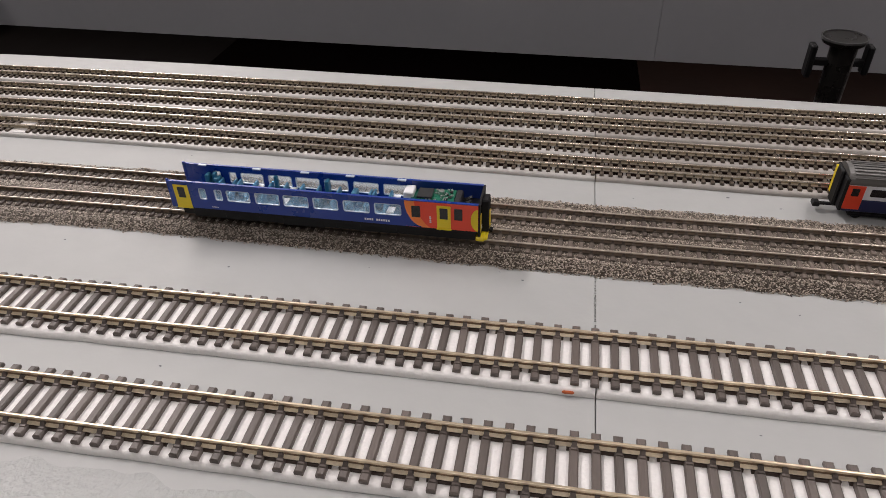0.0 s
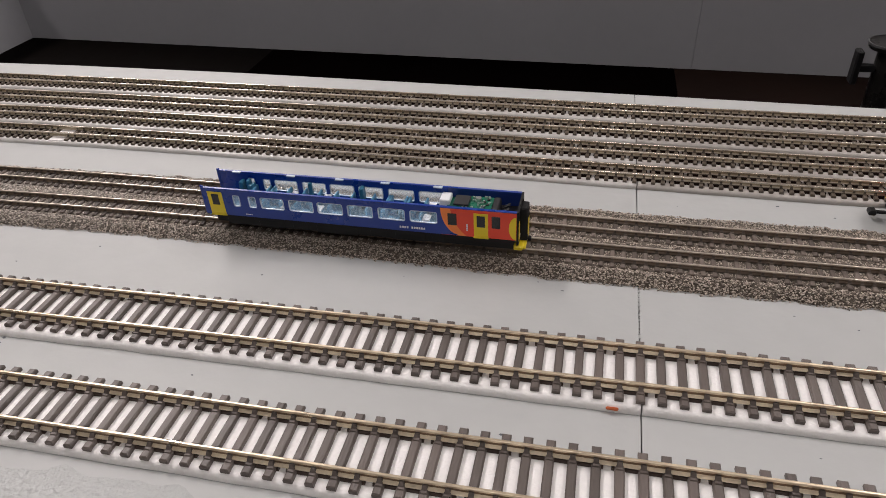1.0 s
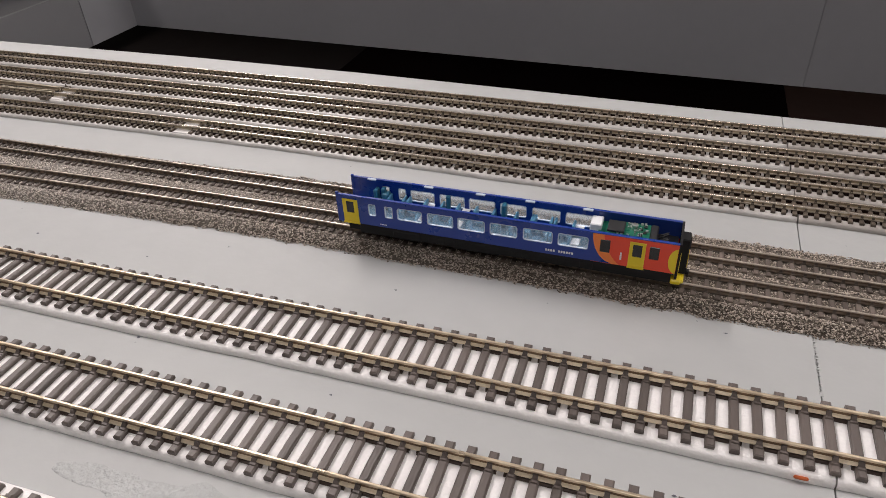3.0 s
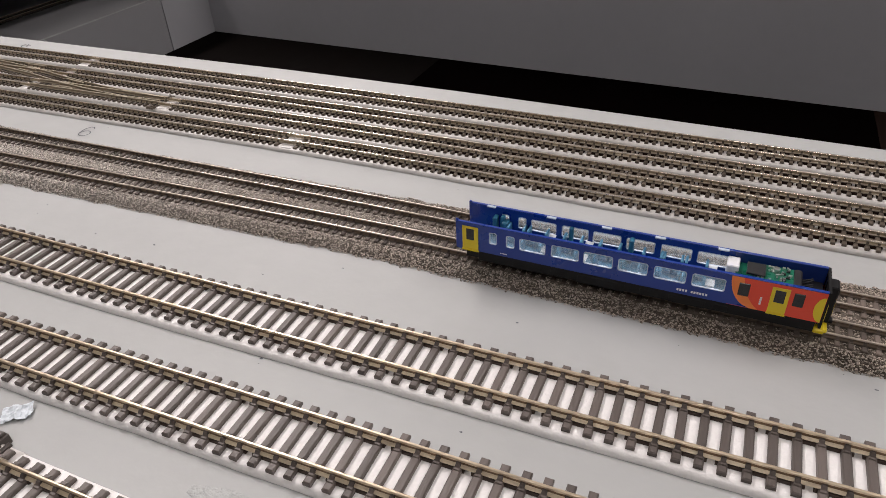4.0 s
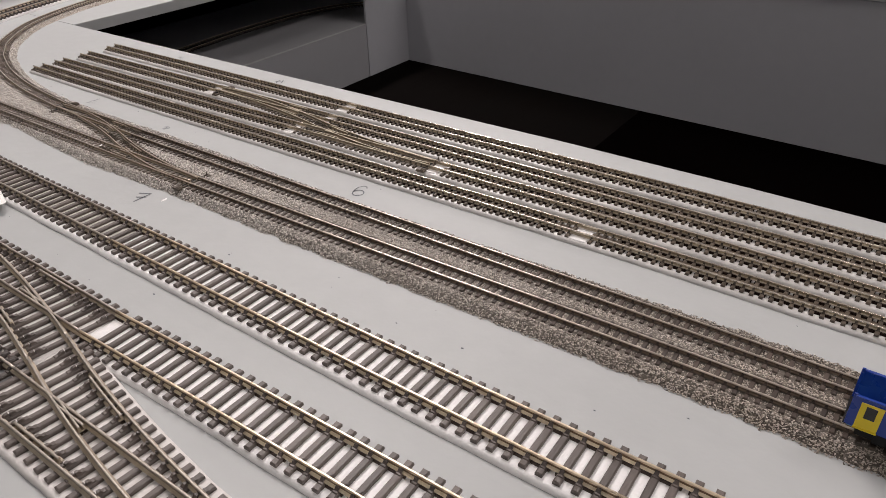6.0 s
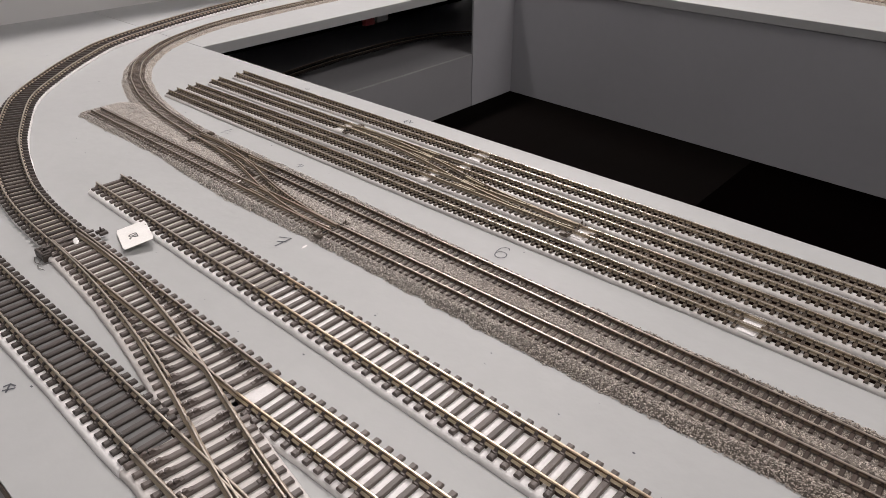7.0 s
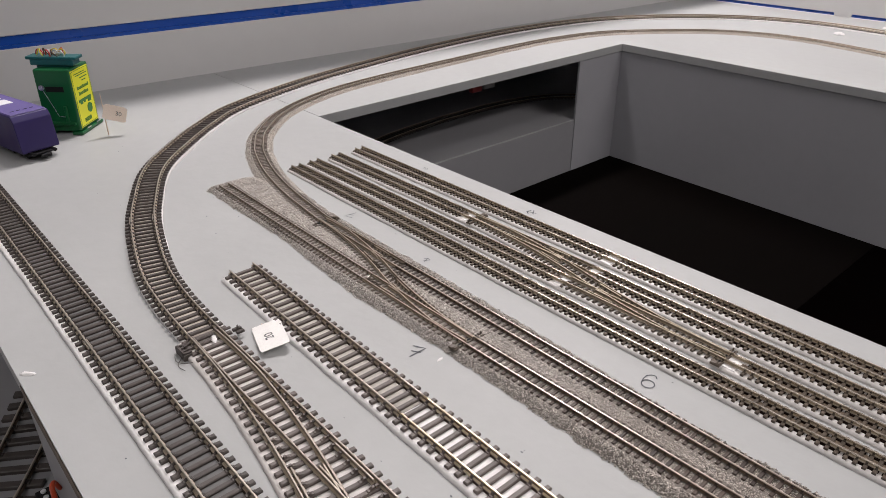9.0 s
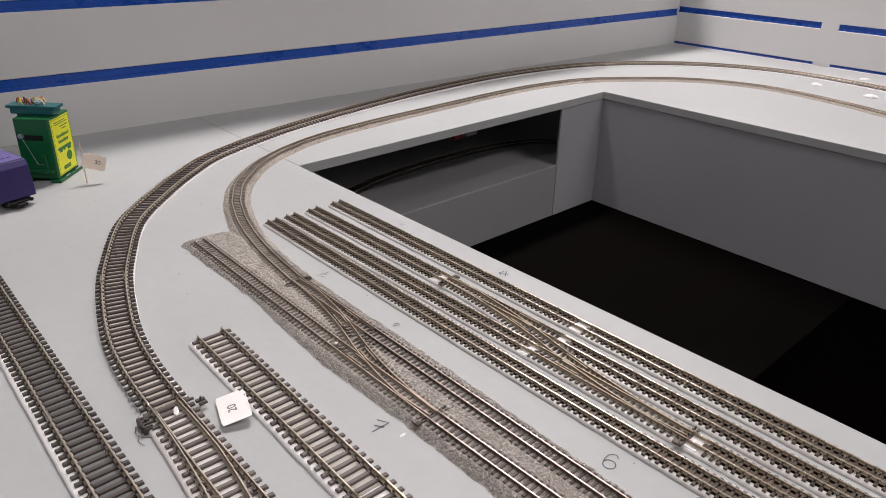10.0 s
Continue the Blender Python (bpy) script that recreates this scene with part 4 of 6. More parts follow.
def pierced(us, vs, holes, y0, y1):
    """An upright sheet from y0 to y1 thick with square openings; us and vs are its extents, holes (u0, u1, v0, v1)."""
    U = sorted({us[0], us[1], *[h[0] for h in holes], *[h[1] for h in holes]})
    V = sorted({vs[0], vs[1], *[h[2] for h in holes], *[h[3] for h in holes]})
    solid = {}
    for i in range(len(U) - 1):
        for j in range(len(V) - 1):
            cu, cv = (U[i] + U[i + 1]) / 2, (V[j] + V[j + 1]) / 2
            solid[i, j] = not any(h[0] < cu < h[1] and h[2] < cv < h[3] for h in holes)
    bm = bmesh.new()
    cache = {}

    def vert(i, j, k):
        if (i, j, k) not in cache:
            cache[i, j, k] = bm.verts.new((U[i], (y0, y1)[k], V[j]))
        return cache[i, j, k]
    for (i, j), s in solid.items():
        if not s:
            continue
        bm.faces.new((vert(i, j, 0), vert(i + 1, j, 0), vert(i + 1, j + 1, 0), vert(i, j + 1, 0)))
        bm.faces.new((vert(i, j + 1, 1), vert(i + 1, j + 1, 1), vert(i + 1, j, 1), vert(i, j, 1)))
        for di, dj, a, b in ((-1, 0, (i, j + 1), (i, j)), (1, 0, (i + 1, j), (i + 1, j + 1)), (0, -1, (i, j), (i + 1, j)), (0, 1, (i + 1, j + 1), (i, j + 1))):
            if not solid.get((i + di, j + dj), False):
                bm.faces.new((vert(*b, 0), vert(*a, 0), vert(*a, 1), vert(*b, 1)))
    bmesh.ops.recalc_face_normals(bm, faces=bm.faces)
    return bm


def ring(bm, u0, u1, v0, v1, w, y0, y1):
    """A square trim round an opening."""
    add_box(bm, u0, u1, y0, y1, v0, v0 + w)
    add_box(bm, u0, u1, y0, y1, v1 - w, v1)
    add_box(bm, u0, u0 + w, y0, y1, v0 + w, v1 - w)
    add_box(bm, u1 - w, u1, y0, y1, v0 + w, v1 - w)


def rounded(u0, u1, v0, v1, r, n=5):
    out = []
    for cu, cv, a0 in ((u1 - r, v1 - r, 0), (u0 + r, v1 - r, 90), (u0 + r, v0 + r, 180), (u1 - r, v0 + r, 270)):
        for j in range(n):
            a = radians(a0 + 90 * j / (n - 1))
            out.append((cu + r * math.cos(a), cv + r * math.sin(a)))
    return out


def loop_frame(outer, inner, y0, y1):
    """A frame between two loops of (u, v), with depth."""
    bm = bmesh.new()
    q = [[bm.verts.new((a, y, b)) for a, b in loop] for y in (y0, y1) for loop in (outer, inner)]
    n = len(outer)
    for i in range(n):
        j = (i + 1) % n
        bm.faces.new((q[0][i], q[0][j], q[1][j], q[1][i]))
        bm.faces.new((q[2][j], q[2][i], q[3][i], q[3][j]))
        bm.faces.new((q[1][i], q[1][j], q[3][j], q[3][i]))
        bm.faces.new((q[0][j], q[0][i], q[2][i], q[2][j]))
    bmesh.ops.recalc_face_normals(bm, faces=bm.faces)
    return bm


def strokes(bm, lines, y, w=0.00018, depth=0.00006):
    """Thin proud bars along lines of (u, v) on an upright face."""
    for (u0, v0), (u1, v1) in lines:
        d = Vector((u1 - u0, v1 - v0)).normalized() * w
        n = Vector((-d.y, d.x))
        c = [(u0 - n.x, v0 - n.y), (u1 - n.x, v1 - n.y), (u1 + n.x, v1 + n.y), (u0 + n.x, v0 + n.y)]
        f = [bm.verts.new((a, y - depth, b)) for a, b in c]
        bm.faces.new(f)


RAILTOP = ZB + NB["high"] + NB["rh"]
LT = 0.1555


def railcar():
    t = thing("model_railcar", "blue and red model railcar with roof off, seats showing", "model train",
              pose(-0.2107, 0.0753, RAILTOP, 0, 0, -0.7))
    zb, zt, hw = 0.0072, 0.0218, 0.0091
    k = LT / 565.0

    def u(px):
        return (px - 380) * k
    # windows: rear door, two small, six large, then the red end
    wz0, wz1 = 0.0126, 0.0190
    small = [(u(438), u(452)), (u(468), u(483))]
    large = [(u(491), u(536)), (u(545), u(591)), (u(598), u(645)), (u(653), u(699)), (u(708), u(756)), (u(764), u(812))]
    dark = [(u(831), u(844)), (u(905), u(917))]
    split = u(818)
    for side, y0, y1 in ((-1, -hw, -hw + 0.0008), (1, hw - 0.0008, hw)):
        holes = [(a, b, wz0, wz1) for a, b in small + large]
        part("side_wall", pierced((0, split), (zb, zt), holes, y0, y1), M_TBLUE, t, "dark blue side with square windows")
        redholes = [(a, b, wz0 + 0.0005, wz1 - 0.0002) for a, b in dark]
        part("cab_side", pierced((split, LT), (zb, zt), redholes, y0, y1), M_TRED, t, "red cab side")
        for a, b in small + large:
            rw = 0.0011 if b - a > 0.008 else 0.0009
            part("window_surround", loop_frame(rounded(a, b, wz0, wz1, 0.00002), rounded(a + 0.0001, b - 0.0001, wz0 + 0.0001, wz1 - 0.0001, rw), y0 + 0.00002, y1 - 0.00002), M_TBLUE, t)
            wn = part("window_frame", loop_frame(rounded(a, b, wz0, wz1, rw), rounded(a + 0.00036, b - 0.00036, wz0 + 0.00036, wz1 - 0.00036, rw - 0.0003), y0 - 0.00008, y1 + 0.00008), M_TRIMW, t, "pale moulded window frame")
            part("pane", box_bm(a + 0.0006, b - 0.0006, (y0 + y1) / 2 - 0.0001, (y0 + y1) / 2 + 0.0001, wz0 + 0.0006, wz1 - 0.0006), M_GLAZ, wn).visible_shadow = False
        for a, b in dark:
            part("pane", box_bm(a - 0.0003, b + 0.0003, y0 - 0.0003, y1 + 0.0003, wz0 + 0.0002, wz1 + 0.0001, bevel=0.0002), M_DGLASS, t, "black cab window")
        part("cab_lining", box_bm(split, LT + 0.0001, min(y1, y0) + (0.0009 if side < 0 else -0.0004), max(y0, y1) + (0.0004 if side < 0 else -0.0009), 0.014, zt + 0.0004), M_TINNER, t)
        out = y0 if side < 0 else y1
        sgn = side
        # orange sweep from the roofline curving down towards the cab, laid just proud of the red
        bm = bmesh.new()
        outer, inner = [], []
        for j in range(15):
            q = j / 14
            z = zt - 0.0001 - (zt - zb - 0.0003) * q
            outer.append((split + 0.0095 * (1 - math.sqrt(1 - (0.995 * q) ** 2)), z))
            inner.append((split + 0.0046 + 0.0095 * (1 - math.sqrt(1 - (0.9 * q) ** 2)) + 0.002 * q, z))
        ov = [bm.verts.new((a, out + sgn * 0.00012, z)) for a, z in outer]
        iv = [bm.verts.new((a, out + sgn * 0.00012, z)) for a, z in inner]
        for j in range(14):
            bm.faces.new((ov[j], iv[j], iv[j + 1], ov[j + 1]))
        part("orange_sweep", bm, M_TORANGE, t, "orange painted sweep")
        bm = bmesh.new()
        ov2 = [bm.verts.new((split - 0.0001, out + sgn * 0.00010, z)) for a, z in outer]
        iv2 = [bm.verts.new((a, out + sgn * 0.00010, z)) for a, z in outer]
        for j in range(1, 14):
            bm.faces.new((ov2[j], iv2[j], iv2[j + 1], ov2[j + 1]))
        part("blue_sweep", bm, M_TBLUE, t)
        for a, b in ((u(874), u(898)), (u(390), u(419))):
            bm = bmesh.new()
            add_box(bm, a, b, min(out, out + sgn * 0.0003), max(out, out + sgn * 0.0003), zb + 0.0004, zt - 0.0016, bevel=0.0001)
            dr = part("door", bm, M_TYEL, t, "yellow passenger door")
            m = (a + b) / 2
            part("pane", box_bm(m - 0.0019, m + 0.0019, min(out + sgn * 0.0002, out + sgn * 0.0004), max(out + sgn * 0.0002, out + sgn * 0.0004), wz0 + 0.0004, wz1, bevel=0.00005), M_DGLASS, dr)
            part("sill", box_bm(a - 0.0002, b + 0.0002, min(out, out + sgn * 0.0006), max(out, out + sgn * 0.0006), zb - 0.0002, zb + 0.0004), M_TYEL, dr)
        # yellow nose wrapping round the corner
        bm = bmesh.new()
        vs = [bm.verts.new((LT - 0.0001, out + sgn * 0.00014, zb + 0.0002))]
        for j in range(13):
            a = math.pi * (0.5 + j / 12)
            vs.append(bm.verts.new((LT - 0.0001 + 0.0034 * math.cos(a), out + sgn * 0.00014, (zb + zt) / 2 - 0.001 - (zt - zb) * 0.42 * math.sin(-a) * -1)))
        bm.faces.new(vs)
        part("nose_panel", bm, M_TYEL, t)
    # lettering too small to read, as pale bars
    bm = bmesh.new()
    for j in range(11):
        if j == 4:
            continue
        a = u(745) + j * 0.00115
        add_box(bm, a, a + 0.0008, -hw - 0.0001, -hw, 0.0088, 0.0099)
    for j in range(5):
        add_box(bm, u(458) + j * 0.0007, u(458) + j * 0.0007 + 0.0005, -hw - 0.0001, -hw, 0.0084, 0.0089)
    for j in range(4):
        add_box(bm, u(861), u(861) + 0.0008, -hw - 0.00015, -hw, 0.0102 + j * 0.001, 0.0109 + j * 0.001)
    tagged(part("lettering", bm, M_WHITE, t), "tiny pale lettering", kind="stuff")
    # roof rail and clips along the tops
    for side in (-1, 1):
        y = side * (hw - 0.0004)
        part("top_rail", box_bm(0, LT, y - 0.0007, y + 0.0007, zt, zt + 0.0005, bevel=0.0001), M_TBLUE, t)
    for a in (u(420), u(527), u(620), u(705), u(800)):
        part("roof_clip", box_bm(a - 0.0022, a + 0.0022, hw - 0.0022, hw - 0.0006, zt + 0.0001, zt + 0.0007, bevel=0.0001), M_TRIMW, t, "clear plastic roof clip")
    # floor, underframe, wheels
    part("floor_pan", box_bm(0.0005, u(818), -hw + 0.0008, hw - 0.0008, 0.0062, 0.0078), M_SEAT, t)
    part("cab_floor", box_bm(u(818), LT - 0.0005, -hw + 0.0008, hw - 0.0008, 0.0060, 0.0150), M_CHIP, t)
    part("underframe", box_bm(0.004, LT - 0.004, -hw + 0.0012, hw - 0.0012, 0.0024, 0.0062, bevel=0.0004), M_BLACK, t, "black underframe")
    part("skirt", box_bm(u(418), u(940), -hw + 0.0003, hw - 0.0003, 0.0020, zb - 0.0001, bevel=0.0002), M_BLACK, t)
    for cx in (0.024, LT - 0.024):
        bg = part("bogie", box_bm(cx - 0.012, cx + 0.012, -0.0066, 0.0066, 0.0012, 0.0032, bevel=0.0004), M_BLACK, t)
        for wx in (cx - 0.008, cx + 0.008):
            for wy in (-0.0052, 0.0052):
                part("wheel", cyl_bm((wx, wy - 0.0007, 0.0030), (wx, wy + 0.0007, 0.0030), 0.0030, 16), M_SOLDER, bg)
    # seats in rows, tables, partitions
    rowsx = [u(p) for p in (462, 478, 498, 518, 560, 577, 620, 640, 690, 706, 722, 738, 756, 775)]
    for i, rx in enumerate(rowsx):
        for sy in (-1, 1):
            bm = bmesh.new()
            y0, y1 = sorted((sy * 0.0022, sy * 0.0080))
            add_box(bm, rx - 0.0022, rx + 0.0018, y0, y1, 0.0078, 0.0098, bevel=0.0003)
            face = 1 if i % 2 else -1
            bx = rx + face * 0.0016
            add_box(bm, bx - 0.0006, bx + 0.0006, y0, y1, 0.0095, 0.0160, bevel=0.0004)
            part("seat", bm, M_SEAT, t, "pale blue moulded seat")
    for px in (531, 595, 790):
        for sy in (-1, 1):
            y0, y1 = sorted((sy * 0.0028, sy * 0.0078))
            part("table", box_bm(u(px) - 0.0018, u(px) + 0.0018, y0, y1, 0.0128, 0.0134, bevel=0.0001), M_TABLE, t, "small white table")
    for px, y0, y1, h in ((443, 0.0050, 0.0080, 0.0190), (430, 0.0040, 0.0080, 0.0185), (663, 0.0040, 0.0080, 0.0200), (660, -0.0080, -0.0022, 0.0165), (563, 0.0060, 0.0080, 0.0195)):
        part("partition", box_bm(u(px) - 0.0010, u(px) + 0.0010, y0, y1, 0.0078, h, bevel=0.0004), M_SEATD, t, "teal partition")
    part("wash_room", box_bm(u(443), u(455), 0.0035, 0.0082, 0.0078, 0.0172, bevel=0.001, seg=2), M_SEATD, t)
    # circuit board with decoder, plug and motor end
    part("circuit_board", box_bm(u(822), u(905), -0.0078, 0.0078, 0.0166, 0.0176), M_PCB, t, "green circuit board")
    dec = part("decoder_board", box_bm(u(848), u(900), -0.0058, 0.0050, 0.0196, 0.0204), M_PCB, t, "raised green decoder board")
    part("decoder_base", box_bm(u(850), u(898), -0.0050, 0.0045, 0.0177, 0.0196), M_CHIP, dec)
    part("chip", box_bm(u(836), u(862), -0.0045, 0.0035, 0.0204, 0.0216, bevel=0.0002), M_CHIP, dec)
    rr = random.Random(3)
    bm = bmesh.new()
    for i in range(2):
        for j in range(6):
            add_box(bm, u(851) + i * 0.0016, u(851) + i * 0.0016 + 0.0009, -0.0054 + j * 0.0017, -0.0054 + j * 0.0017 + 0.0009, 0.0204, 0.0207)
    for i in range(26):
        a, b = u(864) + rr.uniform(0, 0.0082), rr.uniform(-0.0054, 0.0044)
        add_box(bm, a, a + rr.uniform(0.0004, 0.0013), b, b + rr.uniform(0.0004, 0.0011), 0.0204, 0.0208 + rr.uniform(0, 0.0004))
    tagged(part("solder", bm, M_SOLDER, dec), kind="stuff")
    part("capacitor", cyl_bm((u(876), 0.0012, 0.0204), (u(876), 0.0012, 0.0222), 0.0014, 12), M_SOLDER, dec, "silver round capacitor")
    for i in range(4):
        y = -0.0048 + i * 0.0022
        part("component", box_bm(u(884) + (i % 2) * 0.0016, u(884) + (i % 2) * 0.0016 + 0.0014, y, y + 0.0012, 0.0204, 0.0211, bevel=0.0001), M_CHIP, dec)
    bm = box_bm(u(808), u(826), 0.0002, 0.0078, 0.0125, 0.0200, bevel=0.0004)
    part("plug", bm, M_TABLE, t, "white plastic plug")
    part("motor_end", box_bm(u(900), u(912), -0.0060, 0.0060, 0.0150, 0.0205, bevel=0.0006), M_CHIP, t)
    for i in range(5):
        y = -0.004 + i * 0.002
        part("wire", cyl_bm((u(914), y, 0.0165), (u(928), y + 0.0008, 0.0180 + 0.0006 * (i % 2)), 0.0004, 6), M_CHIP, t)
    for i, (p0, p1, dz) in enumerate(((480, 530, 0.0), (545, 575, 0.0006), (590, 668, -0.0003), (690, 720, 0.0005), (735, 790, 0.0), (800, 822, 0.0008))):
        part("equipment_box", box_bm(u(p0), u(p1), -hw + 0.0001, -hw + 0.004, 0.0018 + dz, 0.0058, bevel=0.0003), M_BLACK, t)
    # rear end: only the corner posts stand, front end: black gangway face with yellow surround
    for y in (-hw + 0.0006, hw - 0.0006):
        part("corner_post", box_bm(-0.0006, 0.0008, y - 0.0005, y + 0.0005, zb, zt + 0.0012, bevel=0.0002), M_TBLUE, t)
    part("rear_floor", box_bm(-0.001, 0.004, -hw + 0.001, hw - 0.001, zb - 0.001, zb + 0.0005), M_BLACK, t)
    fr = part("front_face", pierced((-hw, hw), (zb - 0.0006, zt + 0.0004), [(-0.0075, -0.0032, 0.0125, 0.0205), (0.0032, 0.0075, 0.0125, 0.0205), (-0.0026, 0.0026, 0.0045, 0.0205)], LT, LT + 0.0010), M_BLACK, t,
              "black cab front")
    fr.matrix_basis = Matrix.Translation((LT, 0, 0)) @ Matrix.Rotation(radians(90), 4, "Z") @ Matrix.Translation((0, -LT - 0.001, 0))
    for y0, y1 in ((-0.0090, -0.0066), (0.0066, 0.0090)):
        part("yellow_corner", box_bm(LT + 0.0009, LT + 0.0012, y0, y1, zb - 0.0004, 0.0165, bevel=0.0001), M_TYEL, t, "yellow painted cab corner")
    for y0, y1 in ((-0.0075, -0.0032), (0.0032, 0.0075)):
        part("windscreen", box_bm(LT + 0.0002, LT + 0.0006, y0, y1, 0.0125, 0.0205), M_DGLASS, t)
    gw = part("gangway", box_bm(LT + 0.0004, LT + 0.0042, -0.0034, 0.0034, 0.0035, 0.0212, bevel=0.0005), M_BLACK, t, "black rubber gangway")
    part("gangway_door", box_bm(LT + 0.0042, LT + 0.0045, -0.0017, 0.0017, 0.0062, 0.0150, bevel=0.0001), M_TYEL, gw)
    part("gangway_window", box_bm(LT + 0.0042, LT + 0.0046, -0.0016, 0.0016, 0.0155, 0.0195), M_DGLASS, gw)
    for y in (-0.0062, 0.0062):
        part("headlight", cyl_bm((LT + 0.0006, y, 0.0085), (LT + 0.0013, y, 0.0085), 0.0010, 10), M_TABLE, t, "round white headlight")
    bm = bmesh.new()
    add_box(bm, LT - 0.0015, LT + 0.0028, -0.0086, 0.0086, 0.0012, 0.0036, bevel=0.0005)
    add_box(bm, LT + 0.0018, LT + 0.0040, -0.0070, 0.0070, 0.0008, 0.0026, bevel=0.0006)
    part("snow_plough", bm, M_TYEL, t, "bright yellow obstacle deflector")
    bm = bmesh.new()
    add_cyl(bm, (LT + 0.002, 0, 0.0030), (LT + 0.0048, 0, 0.0030), 0.0007, 8)
    add_box(bm, LT + 0.0042, LT + 0.0058, -0.0014, 0.0014, 0.0022, 0.0038, bevel=0.0003)
    part("coupler", bm, M_BLACK, t)
    return t


railcar()

# ---- coach standing beside the yard ----
M_CROOF = mat("coach_grey_roof", (0.115, 0.112, 0.108), 0.4, var=0.1, scale=100)
M_CWHITE = mat("coach_white_band", (0.72, 0.74, 0.78), 0.35, var=0.05, scale=100)
M_CBLUE = mat("coach_navy", (0.010, 0.016, 0.075), 0.35, var=0.08, scale=100)


def coach():
    t = thing("model_coach", "navy and white model coach with ribbed grey roof on the board", "model train", pose(0.1190, 0.1280, 0.0, 0, 0, -1.2), group="rolling stock")
    L, hw = 0.155, 0.0092
    part("lower_side", box_bm(0.001, L, -hw, hw, 0.0055, 0.0125, bevel=0.0005), M_CBLUE, t)
    part("white_band", box_bm(0.001, L, -hw + 0.0001, hw - 0.0001, 0.0125, 0.0205, bevel=0.0002), M_CWHITE, t)
    part("red_door_end", box_bm(0.0008, 0.0088, -hw - 0.0002, hw + 0.0002, 0.0070, 0.0203, bevel=0.0002), M_TRED, t, "bright red door panel")
    bm = bmesh.new()
    add_box(bm, 0.0030, 0.0064, -hw - 0.0004, hw + 0.0004, 0.0145, 0.0188, bevel=0.0002)
    part("door_window", bm, M_DGLASS, t)
    for i in range(8):
        x0 = 0.0112 + i * 0.0176
        part("window", box_bm(x0, x0 + 0.0155, -hw - 0.0001, hw + 0.0001, 0.0142, 0.0192, bevel=0.0009, seg=2), M_DGLASS, t)
    prof = [(-hw, 0.0)] + [(-hw * math.cos(a), 0.0062 * math.sin(a) ** 0.8) for a in np.linspace(0.15, math.pi - 0.15, 14)] + [(hw, 0.0)]
    v, f = sweep(prof, [Vector((0.0005, 0, 0)), Vector((L / 2, 0, 0)), Vector((L, 0, 0))], 0.0206)
    mesh_ob("roof", v, f, M_CROOF, t)
    bm = bmesh.new()
    for a in (0.45, 0.75, 1.0, 1.25, 1.5, 1.75, 2.0, 2.3, 2.6):
        y, z = -hw * math.cos(a), 0.0206 + 0.0062 * math.sin(a) ** 0.8
        add_box(bm, 0.003, L - 0.003, y - 0.0003, y + 0.0003, z - 0.0002, z + 0.0004)
    part("roof_ribs", bm, M_CROOF, t)
    part("end_wall", box_bm(-0.0006, 0.0012, -hw, hw, 0.0055, 0.0235, bevel=0.0005), M_BLACK, t)
    g = part("gangway", box_bm(-0.0022, -0.0004, -0.0040, 0.0040, 0.0050, 0.0250, bevel=0.0007), M_BLACK, t)
    part("yellow_edge", box_bm(-0.0014, -0.0004, hw - 0.0040, hw - 0.0012, 0.0075, 0.0225, bevel=0.0002), M_TYEL, t, "yellow warning strip")
    part("underframe", box_bm(0.006, L - 0.006, -0.0070, 0.0070, 0.0030, 0.0056, bevel=0.0004), M_BLACK, t)
    for cx in (0.018, L - 0.018):
        b = part("bogie", box_bm(cx - 0.012, cx + 0.012, -0.0066, 0.0066, 0.0014, 0.0040, bevel=0.0004), M_BLACK, t)
        for wx in (cx - 0.008, cx + 0.008):
            for wy in (-0.0052, 0.0052):
                part("wheel", cyl_bm((wx, wy - 0.0007, 0.0030), (wx, wy + 0.0007, 0.0030), 0.0030, 16), M_BLACK, b)
    bm = bmesh.new()
    add_box(bm, -0.0075, 0.008, -0.0011, 0.0011, 0.0032, 0.0044, bevel=0.0003)
    add_box(bm, -0.0100, -0.0065, -0.0024, 0.0024, 0.0026, 0.0050, bevel=0.0005)
    part("coupler", bm, M_BLACK, t)


coach()

# ---- purple locomotive ----
M_PURP = mat("loco_purple", (0.026, 0.015, 0.105), 0.4, var=0.08, scale=60, fine=0.03)
M_PURT = mat("loco_lilac_roof", (0.13, 0.10, 0.30), 0.45, var=0.08, scale=60, fine=0.03)


